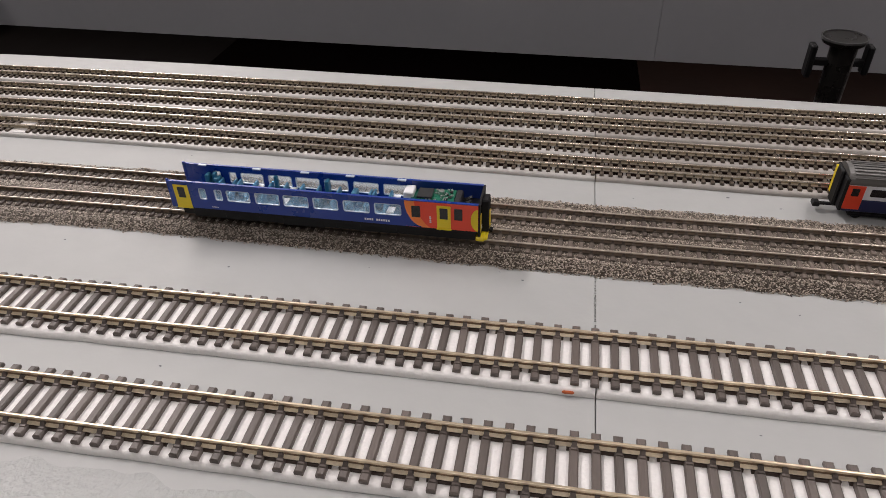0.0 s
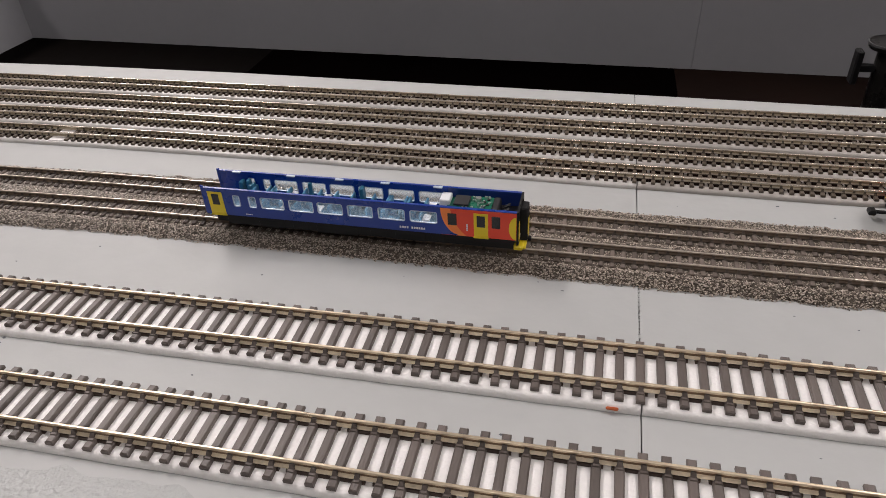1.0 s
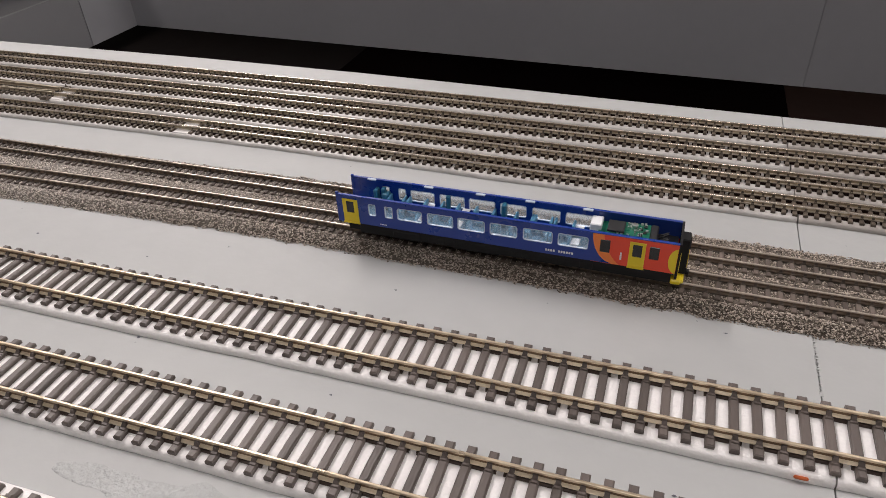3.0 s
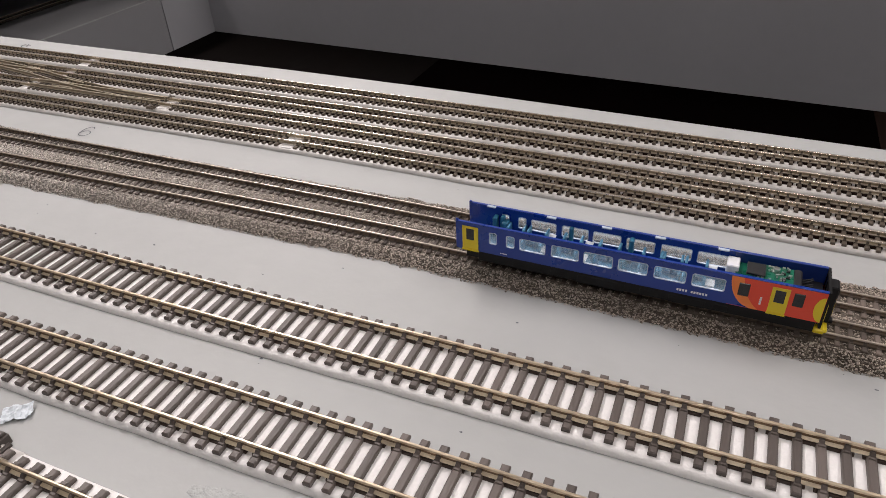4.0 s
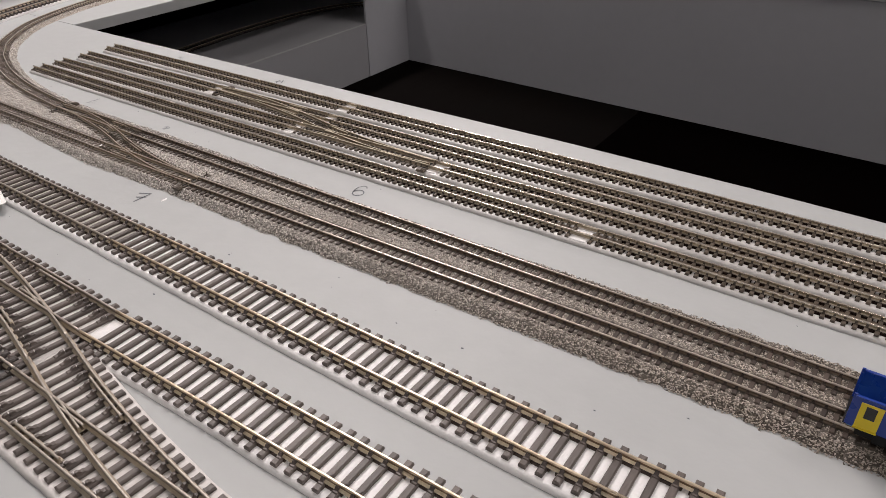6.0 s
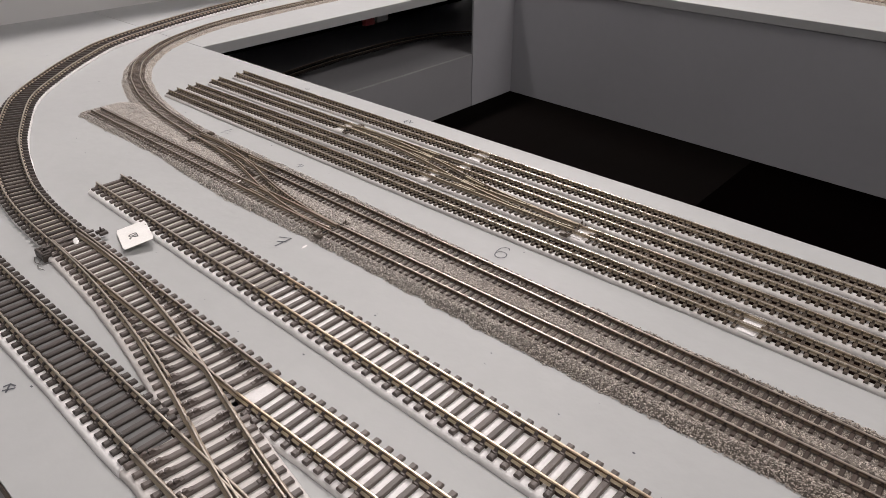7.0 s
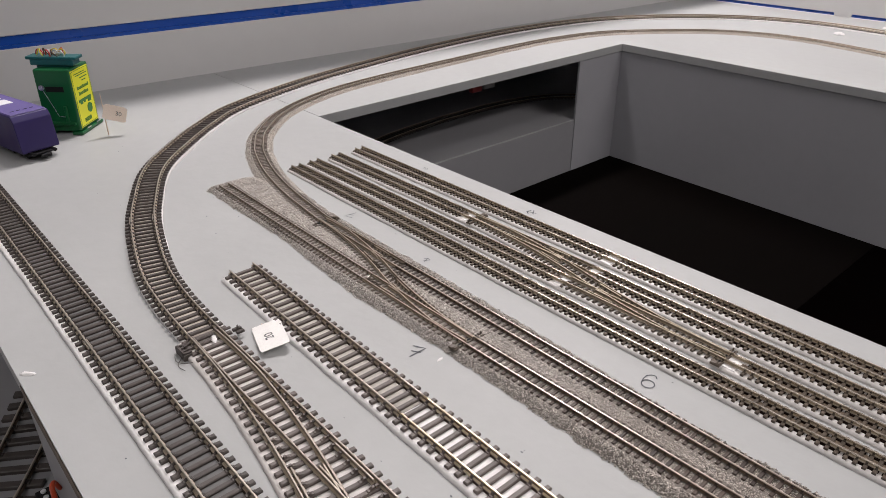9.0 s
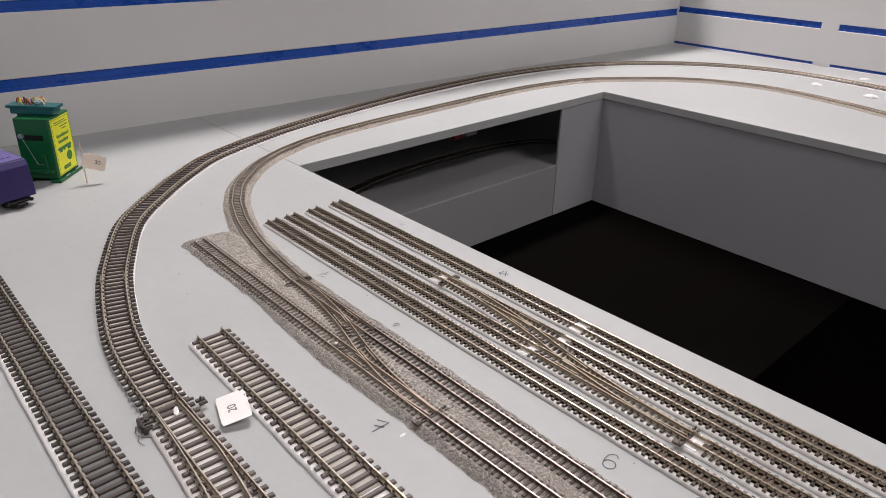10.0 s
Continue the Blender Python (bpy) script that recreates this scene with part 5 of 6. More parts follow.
def loco():
    t = thing("model_locomotive", "plain purple model locomotive with white roof panels and black underframe", "model train", pose(-1.210, -0.0400, 0.0, 0, 0, 194), group="rolling stock")
    L, hw = 0.20, 0.0212
    prof = [(0.0, 0.0105), (0.0030, 0.046), (0.0075, 0.0525), (L, 0.0525), (L, 0.0105)]
    bm = bmesh.new()
    a = [bm.verts.new((x, -hw, z)) for x, z in prof]
    b = [bm.verts.new((x, hw, z)) for x, z in prof]
    bm.faces.new(a)
    bm.faces.new(list(reversed(b)))
    for i in range(5):
        bm.faces.new((a[i], b[i], b[(i + 1) % 5], a[(i + 1) % 5]))
    bmesh.ops.recalc_face_normals(bm, faces=bm.faces)
    bmesh.ops.bevel(bm, geom=list(bm.edges), offset=0.0012, segments=2, affect="EDGES", profile=0.5)
    part("body", bm, M_PURP, t)
    part("roof", box_bm(0.0080, L, -hw + 0.0015, hw - 0.0015, 0.0522, 0.0537, bevel=0.0006), M_PURT, t, "lilac roof")
    for i in range(5):
        part("roof_panel", box_bm(0.056 + i * 0.027, 0.076 + i * 0.027, -0.0085, 0.0085, 0.0536, 0.0544, bevel=0.0003), M_TABLE, t, "white roof panel")
    for i in range(4):
        part("roof_vent", box_bm(0.020, 0.021, -0.012 + i * 0.007, -0.008 + i * 0.007, 0.0536, 0.0540), M_BLACK, t)
    part("underframe", box_bm(0.004, L - 0.004, -0.0150, 0.0150, 0.0075, 0.0115, bevel=0.0006), M_BLACK, t)
    for cx in (0.030, L - 0.030):
        b = part("bogie", box_bm(cx - 0.024, cx + 0.024, -0.0130, 0.0130, 0.0030, 0.0080, bevel=0.0008), M_BLACK, t)
        for wx in (cx - 0.015, cx, cx + 0.015):
            for wy in (-0.0092, 0.0092):
                part("wheel", cyl_bm((wx, wy - 0.0012, 0.0062), (wx, wy + 0.0012, 0.0062), 0.0062, 18), M_BLACK, b)
    bm = bmesh.new()
    add_box(bm, -0.006, 0.010, -0.0020, 0.0020, 0.0052, 0.0072, bevel=0.0004)
    add_box(bm, -0.0095, -0.0055, -0.0055, 0.0055, 0.0042, 0.0080, bevel=0.0008)
    add_box(bm, -0.0040, 0.001, -0.0150, 0.0150, 0.0070, 0.0090, bevel=0.0004)
    for y in (-0.012, 0.012):
        add_cyl(bm, (-0.0045, y, 0.0085), (0.001, y, 0.0085), 0.0022, 12)
    part("coupler", bm, M_BLACK, t)


loco()

# ---- green test box with its yellow label ----
M_GREEN = mat("green_plastic", (0.004, 0.10, 0.028), 0.35, var=0.1, scale=60, fine=0.03)
M_TEAL = mat("teal_connector_plastic", (0.006, 0.105, 0.115), 0.35, var=0.1, scale=60)
M_LABEL = mat("yellow_label", (0.80, 0.80, 0.02), 0.45, var=0.05, scale=60, fine=0.02)
M_GINK = plain("green_print", (0.10, 0.25, 0.03), 0.5)
M_WIRES = [plain("white_wire", (0.75, 0.75, 0.72), 0.4), plain("yellow_wire", (0.75, 0.6, 0.05), 0.4), plain("red_wire", (0.55, 0.03, 0.02), 0.4), plain("brown_wire", (0.09, 0.04, 0.02), 0.4)]


def test_box():
    # local x runs along the yellow face, local y goes into the box from it
    t = thing("test_box", "green plastic tester with yellow label and teal connector on top", "test equipment",
              pose(-1.271, 0.0195, 0.0, 0, 0, 138) @ pose(0, 0, 0, 1, 0, 0))
    W, D, H = 0.050, 0.043, 0.080
    part("body", box_bm(0, W, 0, D, 0.0035, H, bevel=0.0022, seg=3), M_GREEN, t)
    lab = part("label", box_bm(0.003, W - 0.003, -0.0006, 0.0004, 0.007, H - 0.003, bevel=0.0003), M_LABEL, t, "bright yellow printed label")
    bm = bmesh.new()
    ring(bm, 0.0042, W - 0.0042, 0.0082, H - 0.0042, 0.0004, -0.0008, -0.0005)
    part("border", bm, M_GINK, lab)
    bm = bmesh.new()
    # print, upside down: small lines at the top of the box, two words, a locomotive shape, a round emblem, a bold word
    for zz, x0, x1, h in ((0.071, 0.010, 0.036, 0.0009), (0.0685, 0.012, 0.040, 0.0009), (0.0645, 0.022, 0.040, 0.0012), (0.0610, 0.026, 0.036, 0.0012)):
        x = x0
        while x < x1:
            add_box(bm, x, x + 0.0016, -0.0009, -0.0005, zz, zz + h)
            x += 0.0021
    for zz, x0, n in ((0.0525, 0.011, 11), (0.0455, 0.013, 9)):
        for i in range(n):
            add_box(bm, x0 + i * 0.0027, x0 + i * 0.0027 + 0.0019, -0.0009, -0.0005, zz, zz + (0.0042 if i % 5 == 0 else 0.0032))
    for i in range(8):
        add_box(bm, 0.014 + i * 0.0022, 0.014 + i * 0.0022 + 0.0015, -0.0009, -0.0005, 0.0115, 0.0165)
    part("print", bm, M_GINK, lab)
    bm = bmesh.new()
    add_box(bm, 0.009, 0.040, -0.0010, -0.0005, 0.0370, 0.0405)
    add_box(bm, 0.012, 0.018, -0.0010, -0.0005, 0.0345, 0.0370)
    add_box(bm, 0.021, 0.025, -0.0010, -0.0005, 0.0350, 0.0370)
    add_box(bm, 0.031, 0.039, -0.0010, -0.0005, 0.0335, 0.0370)
    add_cyl(bm, (0.032, -0.0010, 0.0260), (0.032, -0.0005, 0.0260), 0.0062, 14)
    part("emblem", bm, plain("dark_green_print", (0.03, 0.18, 0.03), 0.5), lab)
    # open side face: slot, screw, lever and rails; it is the local x = 0 side
    part("slot", box_bm(-0.0004, 0.001, 0.010, 0.032, 0.053, 0.0595), M_BLACK, t, "dark slot")
    bm = bmesh.new()
    add_cyl(bm, (-0.0022, 0.036, 0.0580), (0.0, 0.036, 0.0580), 0.0032, 14)
    add_cyl(bm, (-0.0030, 0.036, 0.0580), (-0.0020, 0.036, 0.0580), 0.0015, 10)
    part("screw", bm, M_SOLDER, t, "shiny steel screw")
    bm = bmesh.new()
    add_cyl(bm, (-0.0014, 0.035, 0.0560), (-0.0014, 0.022, 0.0230), 0.0004, 6)
    add_cyl(bm, (-0.0014, 0.022, 0.0230), (-0.0014, 0.012, 0.0225), 0.0004, 6)
    part("wire_lever", bm, M_SOLDER, t)
    bm = bmesh.new()
    add_box(bm, -0.0030, 0.001, 0.004, 0.034, 0.0120, 0.0160, bevel=0.0006)
    add_box(bm, -0.0018, 0.001, 0.011, 0.015, 0.0160, 0.0360, bevel=0.0005)
    part("side_rail", bm, M_GREEN, t)
    bm = bmesh.new()
    add_box(bm, -0.004, W + 0.003, -0.0035, 0.010, 0, 0.0040, bevel=0.0008)
    add_box(bm, -0.004, W + 0.003, D - 0.010, D + 0.0035, 0, 0.0040, bevel=0.0008)
    part("foot", bm, M_GREEN, t)
    for x in (0.010, 0.036):
        part("steel_pin", cyl_bm((x, -0.003, 0.0050), (x + 0.010, -0.003, 0.0050), 0.0008, 8), M_SOLDER, t)
    tc = part("connector", box_bm(0.012, 0.030, -0.002, 0.050, H + 0.002, H + 0.0115, bevel=0.0008), M_TEAL, t, "teal multi-way connector")
    part("connector_base", box_bm(0.014, 0.028, 0.004, 0.044, H - 0.001, H + 0.003, bevel=0.0006), M_TEAL, tc)
    part("connector_lip", box_bm(0.011, 0.031, -0.006, 0.054, H + 0.0090, H + 0.0125, bevel=0.0006), M_TEAL, tc)
    rr = random.Random(11)
    for i in range(11):
        y0 = 0.008 + i * 0.0028
        x0 = 0.015 + (i % 3) * 0.005
        cu = bpy.data.curves.new("loose_wire", "CURVE")
        cu.dimensions, cu.bevel_depth, cu.bevel_resolution = "3D", 0.0007, 2
        sp = cu.splines.new("BEZIER")
        pts = [(x0, y0, H + 0.0122), (x0 + rr.uniform(-.003, .003), y0 + rr.uniform(-.003, .003), H + 0.0165), (x0 + 0.004, y0 + rr.uniform(0.003, 0.009), H + rr.uniform(0.0165, 0.0205)),
               (x0 + 0.006, y0 + rr.uniform(0.005, 0.012), H + 0.0130)]
        sp.bezier_points.add(len(pts) - 1)
        for bp, p in zip(sp.bezier_points, pts):
            bp.co, bp.handle_left_type, bp.handle_right_type = p, "AUTO", "AUTO"
        cu.materials.append(M_WIRES[i % 4])
        w = new("wire", cu)
        w.parent = tc


test_box()


# ---- paper tags ----
def label_text(words, size, m, parent, material):
    cu = bpy.data.curves.new("number", "FONT")
    cu.body, cu.size, cu.extrude, cu.align_x, cu.align_y = words, size, 0.00004, "CENTER", "CENTER"
    cu.materials.append(material)
    ob = new("number", cu)
    ob.parent = parent
    ob.matrix_basis = m
    return ob


def bent_card(w, h, bend, thick=0.0003, n=8, cut=0.003):
    """A slightly curled card with clipped corners, lying in its local x-y plane."""
    bm = bmesh.new()
    top, bot = [], []
    for i in range(n + 1):
        u = i / n
        x = -w / 2 + w * u
        c = cut if 0 < i < n else 0.0
        hh = h / 2 - (cut * 0.6 if i in (0, n) else 0)
        z = bend * (2 * u - 1) ** 2
        top.append([bm.verts.new((x, -hh, z + thick)), bm.verts.new((x, hh, z + thick))])
        bot.append([bm.verts.new((x, -hh, z)), bm.verts.new((x, hh, z))])
    for i in range(n):
        bm.faces.new((top[i][0], top[i + 1][0], top[i + 1][1], top[i][1]))
        bm.faces.new((bot[i][1], bot[i + 1][1], bot[i + 1][0], bot[i][0]))
        bm.faces.new((bot[i][0], bot[i + 1][0], top[i + 1][0], top[i][0]))
        bm.faces.new((top[i][1], top[i + 1][1], bot[i + 1][1], bot[i][1]))
    for i in (0, n):
        bm.faces.new((top[i][0], top[i][1], bot[i][1], bot[i][0]))
    bmesh.ops.recalc_face_normals(bm, faces=bm.faces)
    return bm


M_NUM = plain("number_print", (0.09, 0.09, 0.095), 0.6)
tag20 = thing("paper_tag", "white paper number tag leaning against the siding on its fallen stick", "tag", pose(-0.7215, -0.0246, 0.0036, 0, 0, 163) @ pose(0, 0, 0, -9, 3, 0), group="number tags")
part("card", bent_card(0.034, 0.0205, 0.0007, cut=0.0014), M_CARD, tag20)
label_text("20", 0.0085, pose(0.0, 0.0008, 0.00045), tag20, M_NUM)
part("stick", cyl_bm((0.010, -0.002, -0.0006), (0.034, 0.006, -0.0045), 0.0008, 8), M_WOODP, tag20)
flag30 = thing("paper_flag", "cream paper number flag standing on a wooden stick", "tag", pose(-1.247, 0.0435, 0.0), group="number tags")
part("stick", cyl_bm((0, 0, 0), (-0.0012, 0.001, 0.052), 0.0009, 8, 0.0004), M_WOODP, flag30)
fc = part("flag", bent_card(0.027, 0.0195, 0.0010), M_PAPER, flag30)
fm = pose(-0.001, 0.0, 0.0305, 0, 0, 62) @ pose(0, 0, 0, 90, 0, 0) @ pose(0, 0, 0, 0, 0, -17) @ pose(0.0135, 0, 0)
fc.matrix_basis = fm
label_text("30", 0.0075, fm @ pose(0.004, 0, 0.0006), flag30, M_NUM)

# scrap of tape beside the points and a white crumb near the board edge
bm = bmesh.new()
bmesh.ops.create_grid(bm, x_segments=12, y_segments=9, size=0.5)
for v in bm.verts:
    x, y = v.co.x * 0.0135, v.co.y * 0.009
    k = 1 + 0.35 * noise.noise(Vector((math.atan2(y, x) * 1.3, 3, 1)))
    v.co = Vector((x * k, y * k, 0.0011 + 0.0015 * noise.noise(Vector((x * 420, y * 420, 8))) + 0.0006 * noise.noise(Vector((x * 1100, y * 1100, 2)))))
rt = bmesh.ops.extrude_face_region(bm, geom=list(bm.faces))
for v in rt["geom"]:
    if isinstance(v, bmesh.types.BMVert):
        v.co.z += 0.0002
bmesh.ops.recalc_face_normals(bm, faces=bm.faces)
tp = tagged(part("tape_scrap", bm, mat("pale_blue_tape", (0.66, 0.72, 0.77), 0.5, var=0.2, scale=300), None), "crumpled scrap of pale tape on the board", "scrap")
tp.matrix_world = pose(-0.3365, -0.0805, 0.0004, 4, 0, 40) @ Matrix.Scale(0.82, 4)
bm = bmesh.new()
bmesh.ops.create_icosphere(bm, subdivisions=2, radius=0.004)
for v in bm.verts:
    v.co = Vector((v.co.x * 0.45, v.co.y * 1.3, max(0, v.co.z) * 0.35 + 0.0002)) * (1 + 0.35 * noise.noise(v.co * 700))
    v.co += Vector((0.3, 0.2, 0)) * 0.002 * noise.noise(v.co * 400)
cr = tagged(part("crumb", bm, M_FOAM, None), "small white crumb on the grey board", "scrap")
cr.matrix_world = pose(-0.792, -0.160, 0, 0, 0, -40)
for x, y, z, s, a in ((-0.628, 0.0475, 0, 0.55, 10), (-0.742, -0.056, 0.0048, 1.0, 70), (-0.7405, 0.0722, 0.0050, 0.35, 30)):
    c2 = tagged(new("crumb", cr.data), "small white crumb of plaster by the track", "scrap", group="white crumbs")
    c2.matrix_world = pose(x, y, z, 0, 0, a) @ Matrix.Diagonal((s, s, s * 0.5, 1))


# ---- handwriting on the boards ----
def mark(lines, m, w=0.00045, label="pencil mark on the grey board"):
    """Hand-drawn strokes, thin and flat on the board; lines are lists of points about 10 mm high."""
    bm = bmesh.new()
    for ln in lines:
        pts = [Vector((x, y, 0)) for x, y in ln]
        tg = tangents(pts)
        l = []
        for i, (p, t) in enumerate(zip(pts, tg)):
            ww = w * (0.7 + 0.5 * abs(noise.noise(Vector((p.x * 900, p.y * 900, i)))))
            l.append((bm.verts.new((p.x - t.y * ww, p.y + t.x * ww, 0.00025)), bm.verts.new((p.x + t.y * ww, p.y - t.x * ww, 0.00025))))
        for a, b in zip(l, l[1:]):
            bm.faces.new((a[0], a[1], b[1], b[0]))
    ob = part("pencil_mark", bm, M_INK, None)
    ob.matrix_world = m
    return tagged(ob, label, "handwriting", group="board markings")


six = [[(0.0035 * math.cos(a) + 0.0005, 0.0035 * math.sin(a) - 0.0025) for a in np.linspace(2.6, -3.9, 22)][:22],
       [(0.0038, 0.0040), (0.0028, 0.0062), (0.0006, 0.0064), (-0.0018, 0.0046), (-0.0029, 0.0012), (-0.0030, -0.0020)]]
seven = [[(-0.0040, 0.0050), (0.0, 0.0052), (0.0042, 0.0056), (0.0020, 0.0010), (-0.0012, -0.0060)], [(-0.0030, -0.0002), (0.0035, 0.0006)]]
small = [[(-0.003, 0.002), (0.0, 0.0035), (0.0028, 0.001)], [(0.0, 0.0035), (-0.001, -0.003)], [(-0.003, -0.001), (0.003, -0.0005)]]
mark(six, pose(-0.5235, 0.131, 0, 0, 0, 20) @ Matrix.Scale(1.15, 4), 0.0004, "pencilled number six on the grey board")
mark(seven, pose(-0.645, 0.041, 0, 0, 0, 25) @ Matrix.Scale(1.1, 4), 0.0006, "pencilled number seven on the grey board")
mark(seven, pose(-0.852, 0.134, 0, 0, 0, 200), 0.0004)
mark(small, pose(-0.737, 0.129, 0, 0, 0, 30), 0.0004)
mark(small, pose(-0.742, 0.266, 0, 0, 0, 120) @ Matrix.Scale(1.5, 4), 0.0004)
mark(six, pose(-0.897, 0.264, 0, 0, 0, 80) @ Matrix.Scale(0.5, 4), 0.0006)
mark(small, pose(-0.627, -0.141, 0, 0, 0, 60), 0.0007)
mark([[(-0.0008, 0), (0.0008, 0.0004)]], pose(-0.620, -0.133, 0), 0.0006)

# specks of dirt on the boards
rr = random.Random(21)
bm = bmesh.new()
spots = [(0.085, 0.041), (0.062, 0.046), (-0.265, 0.048), (-0.105, 0.0475), (-0.41, 0.03), (-1.31, 0.31), (-1.335, 0.312), (-0.86, 0.012), (-0.94, 0.03), (-0.90, 0.02), (-0.46, 0.035), (-0.30, 0.03)]
for i in range(70):
    spots.append((rr.uniform(-1.3, 0.25), rr.choice((rr.uniform(0.02, 0.055), rr.uniform(0.12, 0.142), rr.uniform(-0.04, -0.02), rr.uniform(-0.165, -0.135)))))
for x, y in spots:
    r = rr.uniform(0.0003, 0.0009)
    vs = [bm.verts.new((x + r * rr.uniform(0.7, 1.4) * math.cos(a), y + 0.6 * r * rr.uniform(0.7, 1.3) * math.sin(a), 0.0002)) for a in np.linspace(0, 5.6, 7)]
    bm.faces.new(vs)
tagged(part("dirt_specks", bm, M_INK, None), "small dark specks scattered over the grey board", "dirt", kind="stuff")

# white glue flecks near the second track, orange mark at the joint
bm = bmesh.new()
rows_ = []
for i in range(61):
    u = i / 60
    x = -0.250 + 0.165 * u
    half = 0.0085 * math.sin(math.pi * min(1, 0.02 + u)) ** 0.5 * (0.8 + 0.5 * noise.noise(Vector((x * 90, 3, 1)))) + 0.0004
    mid = -0.0835 + 0.003 * noise.noise(Vector((x * 40, 8, 2)))
    rows_.append([bm.verts.new((x, mid + half * (k / 6 - 1), 0.00008 + (0.00012 + 0.00008 * noise.noise(Vector((x * 380, k * 0.9, 4)))) * (0 < k < 12))) for k in range(13)])
for p, q in zip(rows_, rows_[1:]):
    for k in range(12):
        bm.faces.new((p[k], p[k + 1], q[k + 1], q[k]))
for f in bm.faces:
    f.smooth = True
M_GLUE = mat("glossy_dried_glue", (0.365, 0.378, 0.373), 0.34, spec=0.4, var=0.10, scale=60, bump=0.8, bscale=420, fine=0.05)
tagged(part("glue_film", bm, M_GLUE, None), "shiny rippled film of dried glue on the grey board", "stain")
om = tagged(part("orange_mark", box_bm(-0.0125, -0.0080, -0.0189, -0.0179, 0.0012, 0.0029, bevel=0.0005), mat("orange_marker", (0.55, 0.12, 0.03), 0.6, var=0.3, scale=400), None),
            "orange marker stain on the foam edge", "stain")

# ---- in and under the well ----
pole = thing("capped_post", "dark metal post with round cap and brackets in the well", "post", pose(0.317, 0.72, -0.2503) @ Matrix.Diagonal((0.9, 0.9, 0.99, 1)))
M_GLOSSB = mat("glossy_dark_metal", (0.018, 0.017, 0.016), 0.28, 0.3, var=0.2, scale=40)
part("stem", cyl_bm((0.002, 0, 0), (0.002, 0, 0.134), 0.0155, 28, 0.0172), M_GLOSSB, pole, "shiny dark round stem")
part("base", cyl_bm((0, 0, 0), (0, 0, 0.006), 0.031, 28), M_GLOSSB, pole)
# thin pale rod added for the bright streak along the stem's right edge
part("streak_rod", cyl_bm((0.0165, -0.006, 0.005), (0.0180, -0.006, 0.133), 0.0018, 10), plain("dull_steel", (0.22, 0.21, 0.20), 0.4, 0.5), pole, "thin pale rod added for the bright streak on the stem")
bm = cyl_bm((0, 0, 0.1335), (0, 0, 0.1400), 0.0275, 32, 0.0300)
bmesh.ops.bevel(bm, geom=list(bm.edges), offset=0.0008, segments=2, affect="EDGES", profile=0.5)
cap = part("cap", bm, M_GLOSSB, pole, "round dark cap with a raised rim")
bm = bmesh.new()
for k in range(32):
    a0, a1 = math.tau * k / 32, math.tau * (k + 1) / 32
    q = [bm.verts.new((r * math.cos(a), r * math.sin(a), z)) for a in (a0, a1) for r, z in ((0.0302, 0.1388), (0.0302, 0.1415), (0.0285, 0.1415), (0.0285, 0.1398))]
    for j in range(3):
        bm.faces.new((q[j], q[j + 4], q[j + 5], q[j + 1]))
bmesh.ops.remove_doubles(bm, verts=list(bm.verts), dist=1e-6)
bmesh.ops.recalc_face_normals(bm, faces=list(bm.faces))
part("rim", bm, plain("dull_rim", (0.10, 0.10, 0.10), 0.35, 0.4), cap)
for s in (-1, 1):
    bm = box_bm(s * 0.037 - 0.0045, s * 0.037 + 0.0045, -0.009, 0.009, 0.088 if s < 0 else 0.094, 0.131, bevel=0.002)
    add_box(bm, *sorted((s * 0.012, s * 0.035)), -0.006, 0.006, 0.104, 0.112, bevel=0.001)
    part("bracket", bm, M_BLACK, pole, "black side bracket")

# wires under the slab in the opening, and beside the fascia
M_REDW = plain("orange_red_wire", (0.62, 0.075, 0.02), 0.4)


def cable(name, label, loops, radius, material, category="cable"):
    cu = bpy.data.curves.new(name, "CURVE")
    cu.dimensions, cu.bevel_depth, cu.bevel_resolution = "3D", radius, 2
    for pts in loops:
        sp = cu.splines.new("BEZIER")
        sp.bezier_points.add(len(pts) - 1)
        for bp, p in zip(sp.bezier_points, pts):
            bp.co, bp.handle_left_type, bp.handle_right_type = p, "AUTO", "AUTO"
    cu.materials.append(material)
    return tagged(new(name, cu), label, category)


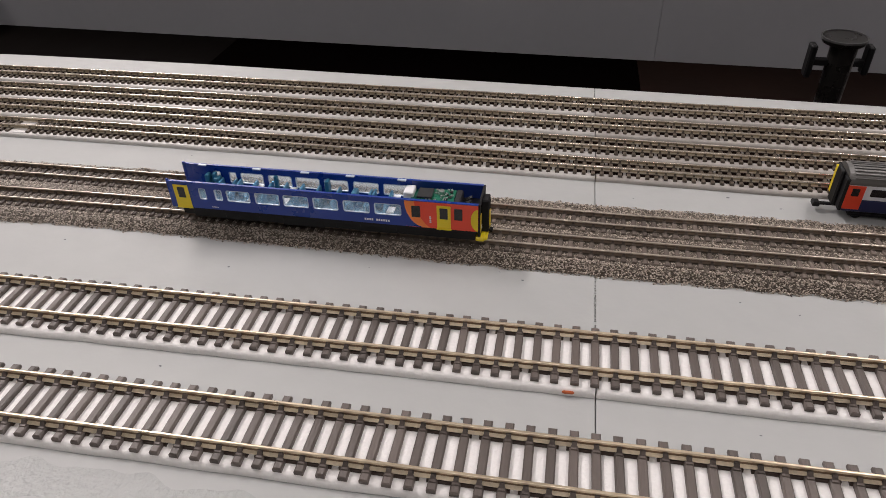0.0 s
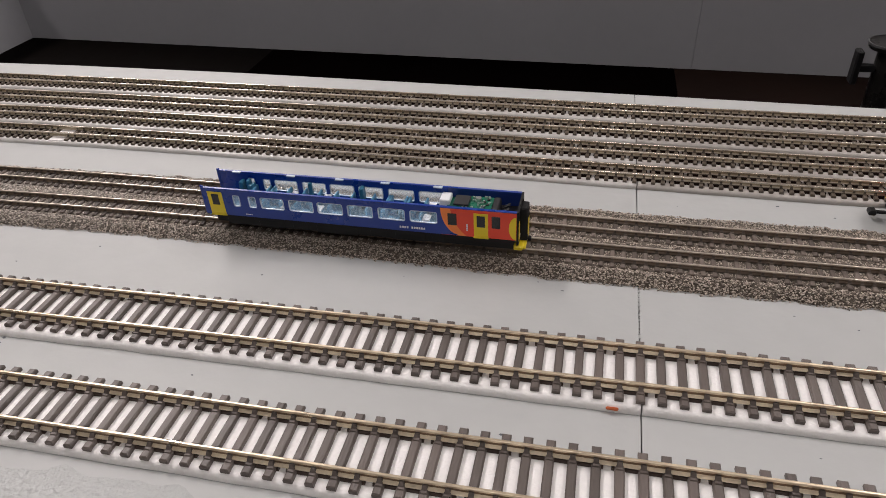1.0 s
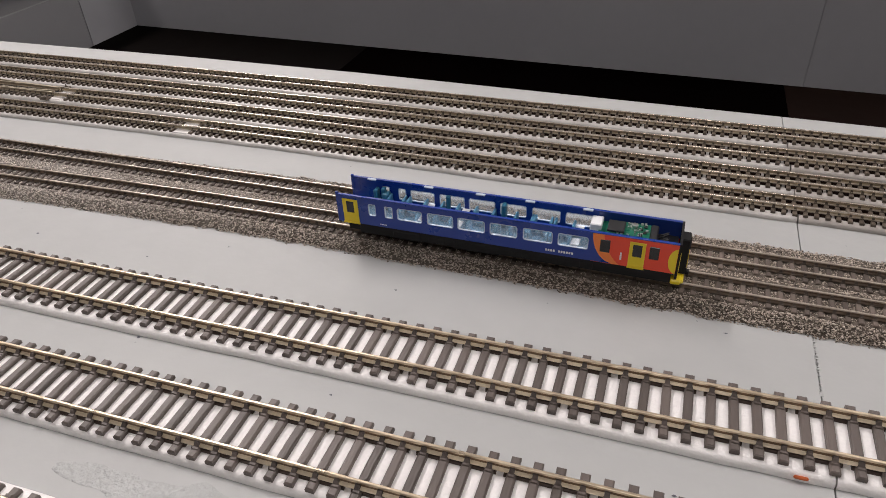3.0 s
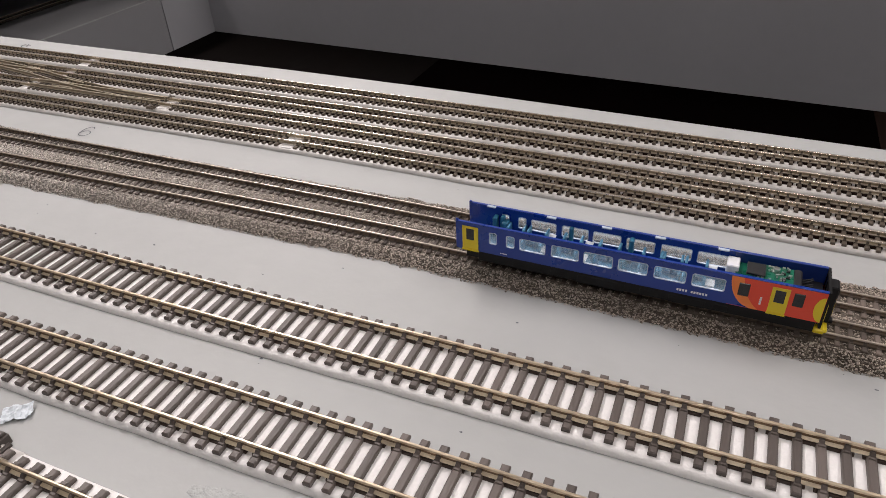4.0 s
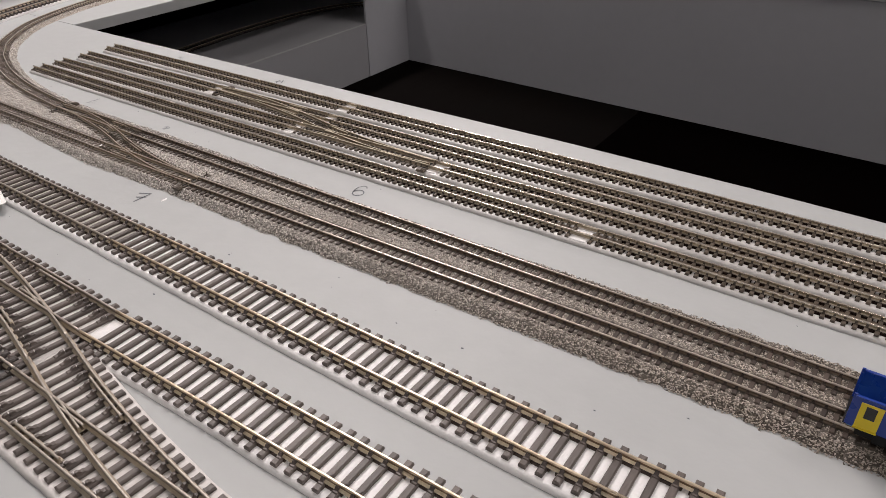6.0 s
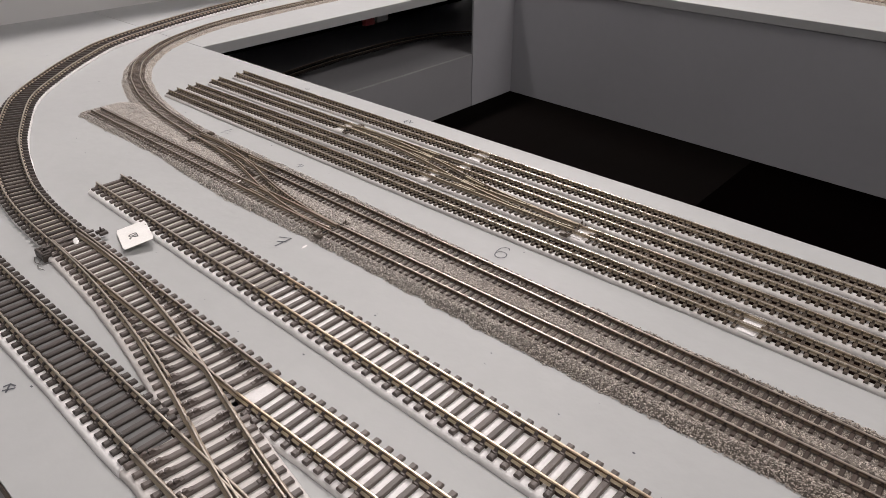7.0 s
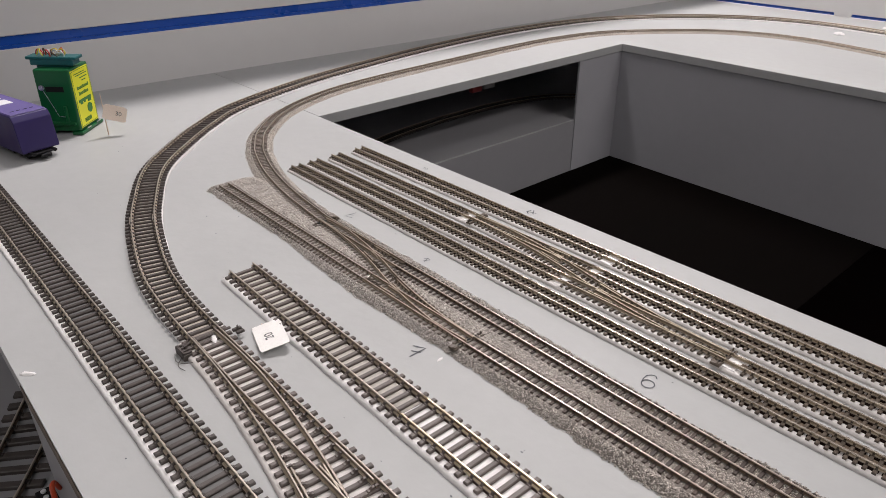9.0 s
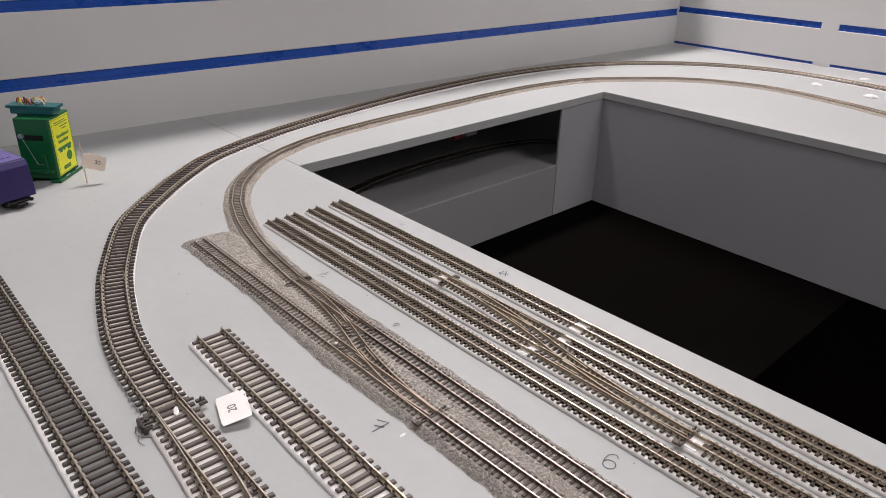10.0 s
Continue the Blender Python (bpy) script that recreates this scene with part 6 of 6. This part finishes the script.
rr = random.Random(4)
loops = []
for i in range(4):
    o = rr.uniform(-0.003, 0.003)
    for x0 in (-0.745, -0.672):
        loops.append([(x0 - 0.004 + o, -0.1674, -0.062), (x0 + o, -0.1705 + o * 0.2, -0.052 + o), (x0 + 0.006, -0.1722 + o * 0.2, -0.062), (x0 + 0.008 + o, -0.1715, -0.085 + o), (x0 + 0.003 + o, -0.1686, -0.102)])
cable("wire_loom", "orange red wires looped against the fascia", loops, 0.0014, M_REDW)
ts = thing("terminal_strip", "black terminal strip with white screws under the board edge", "terminal strip", pose(-0.782, -0.1733, -0.120))
part("body", box_bm(-0.032, 0.032, -0.0052, 0.0052, 0, 0.010, bevel=0.0008), M_BLACK, ts)
for i in range(9):
    part("screw", cyl_bm((-0.028 + i * 0.007, 0, 0.010), (-0.028 + i * 0.007, 0, 0.0112), 0.0019, 10), M_TABLE, ts)
part("bracket", box_bm(-0.03, 0.03, 0.0050, 0.0072, 0.001, 0.009), M_BLACK, ts)
pl = thing("wire_plug", "red and white plug hanging under the slab in the opening", "connector", pose(-1.178, 0.636, -TH))
# socket grey and plug red are darkened for the shadow under the slab
part("white_socket", box_bm(-0.006, 0.006, -0.008, 0.018, -0.018, -0.0005, bevel=0.0008), plain("shaded_white_plastic", (0.28, 0.28, 0.27), 0.5), pl)
part("socket_tab", box_bm(-0.004, 0.004, 0.022, 0.029, -0.009, -0.0005, bevel=0.0005), M_TABLE, pl)
part("red_plug", box_bm(-0.005, 0.005, -0.034, -0.012, -0.020, -0.004, bevel=0.001), plain("shaded_red_plastic", (0.22, 0.012, 0.012), 0.4), pl)

# scraps on the far board
for i, (x, y, k) in enumerate(((-0.905, 1.392, 4.2), (-0.79, 1.365, 4.6), (-0.86, 1.535, 3.6))):
    sc = tagged(new("plaster_scrap", cr.data), "white crumpled scrap on the far board", "scrap", group="far scraps")
    sc.matrix_world = pose(x, y, 0.0002, 0, 0, 60 + 25 * i) @ Matrix.Diagonal((k * 1.1, k * 0.6, k * 0.8, 1))

cable("bent_wire", "thin dark bent wire beside the points", [[(-0.748, -0.0815, 0.0012), (-0.740, -0.0835, 0.0010), (-0.733, -0.0805, 0.0018), (-0.728, -0.0775, 0.0040)],
      [(-0.741, -0.0790, 0.0022), (-0.735, -0.0845, 0.0009), (-0.727, -0.0835, 0.0010)]], 0.0002, M_SLEEPD, "wire")
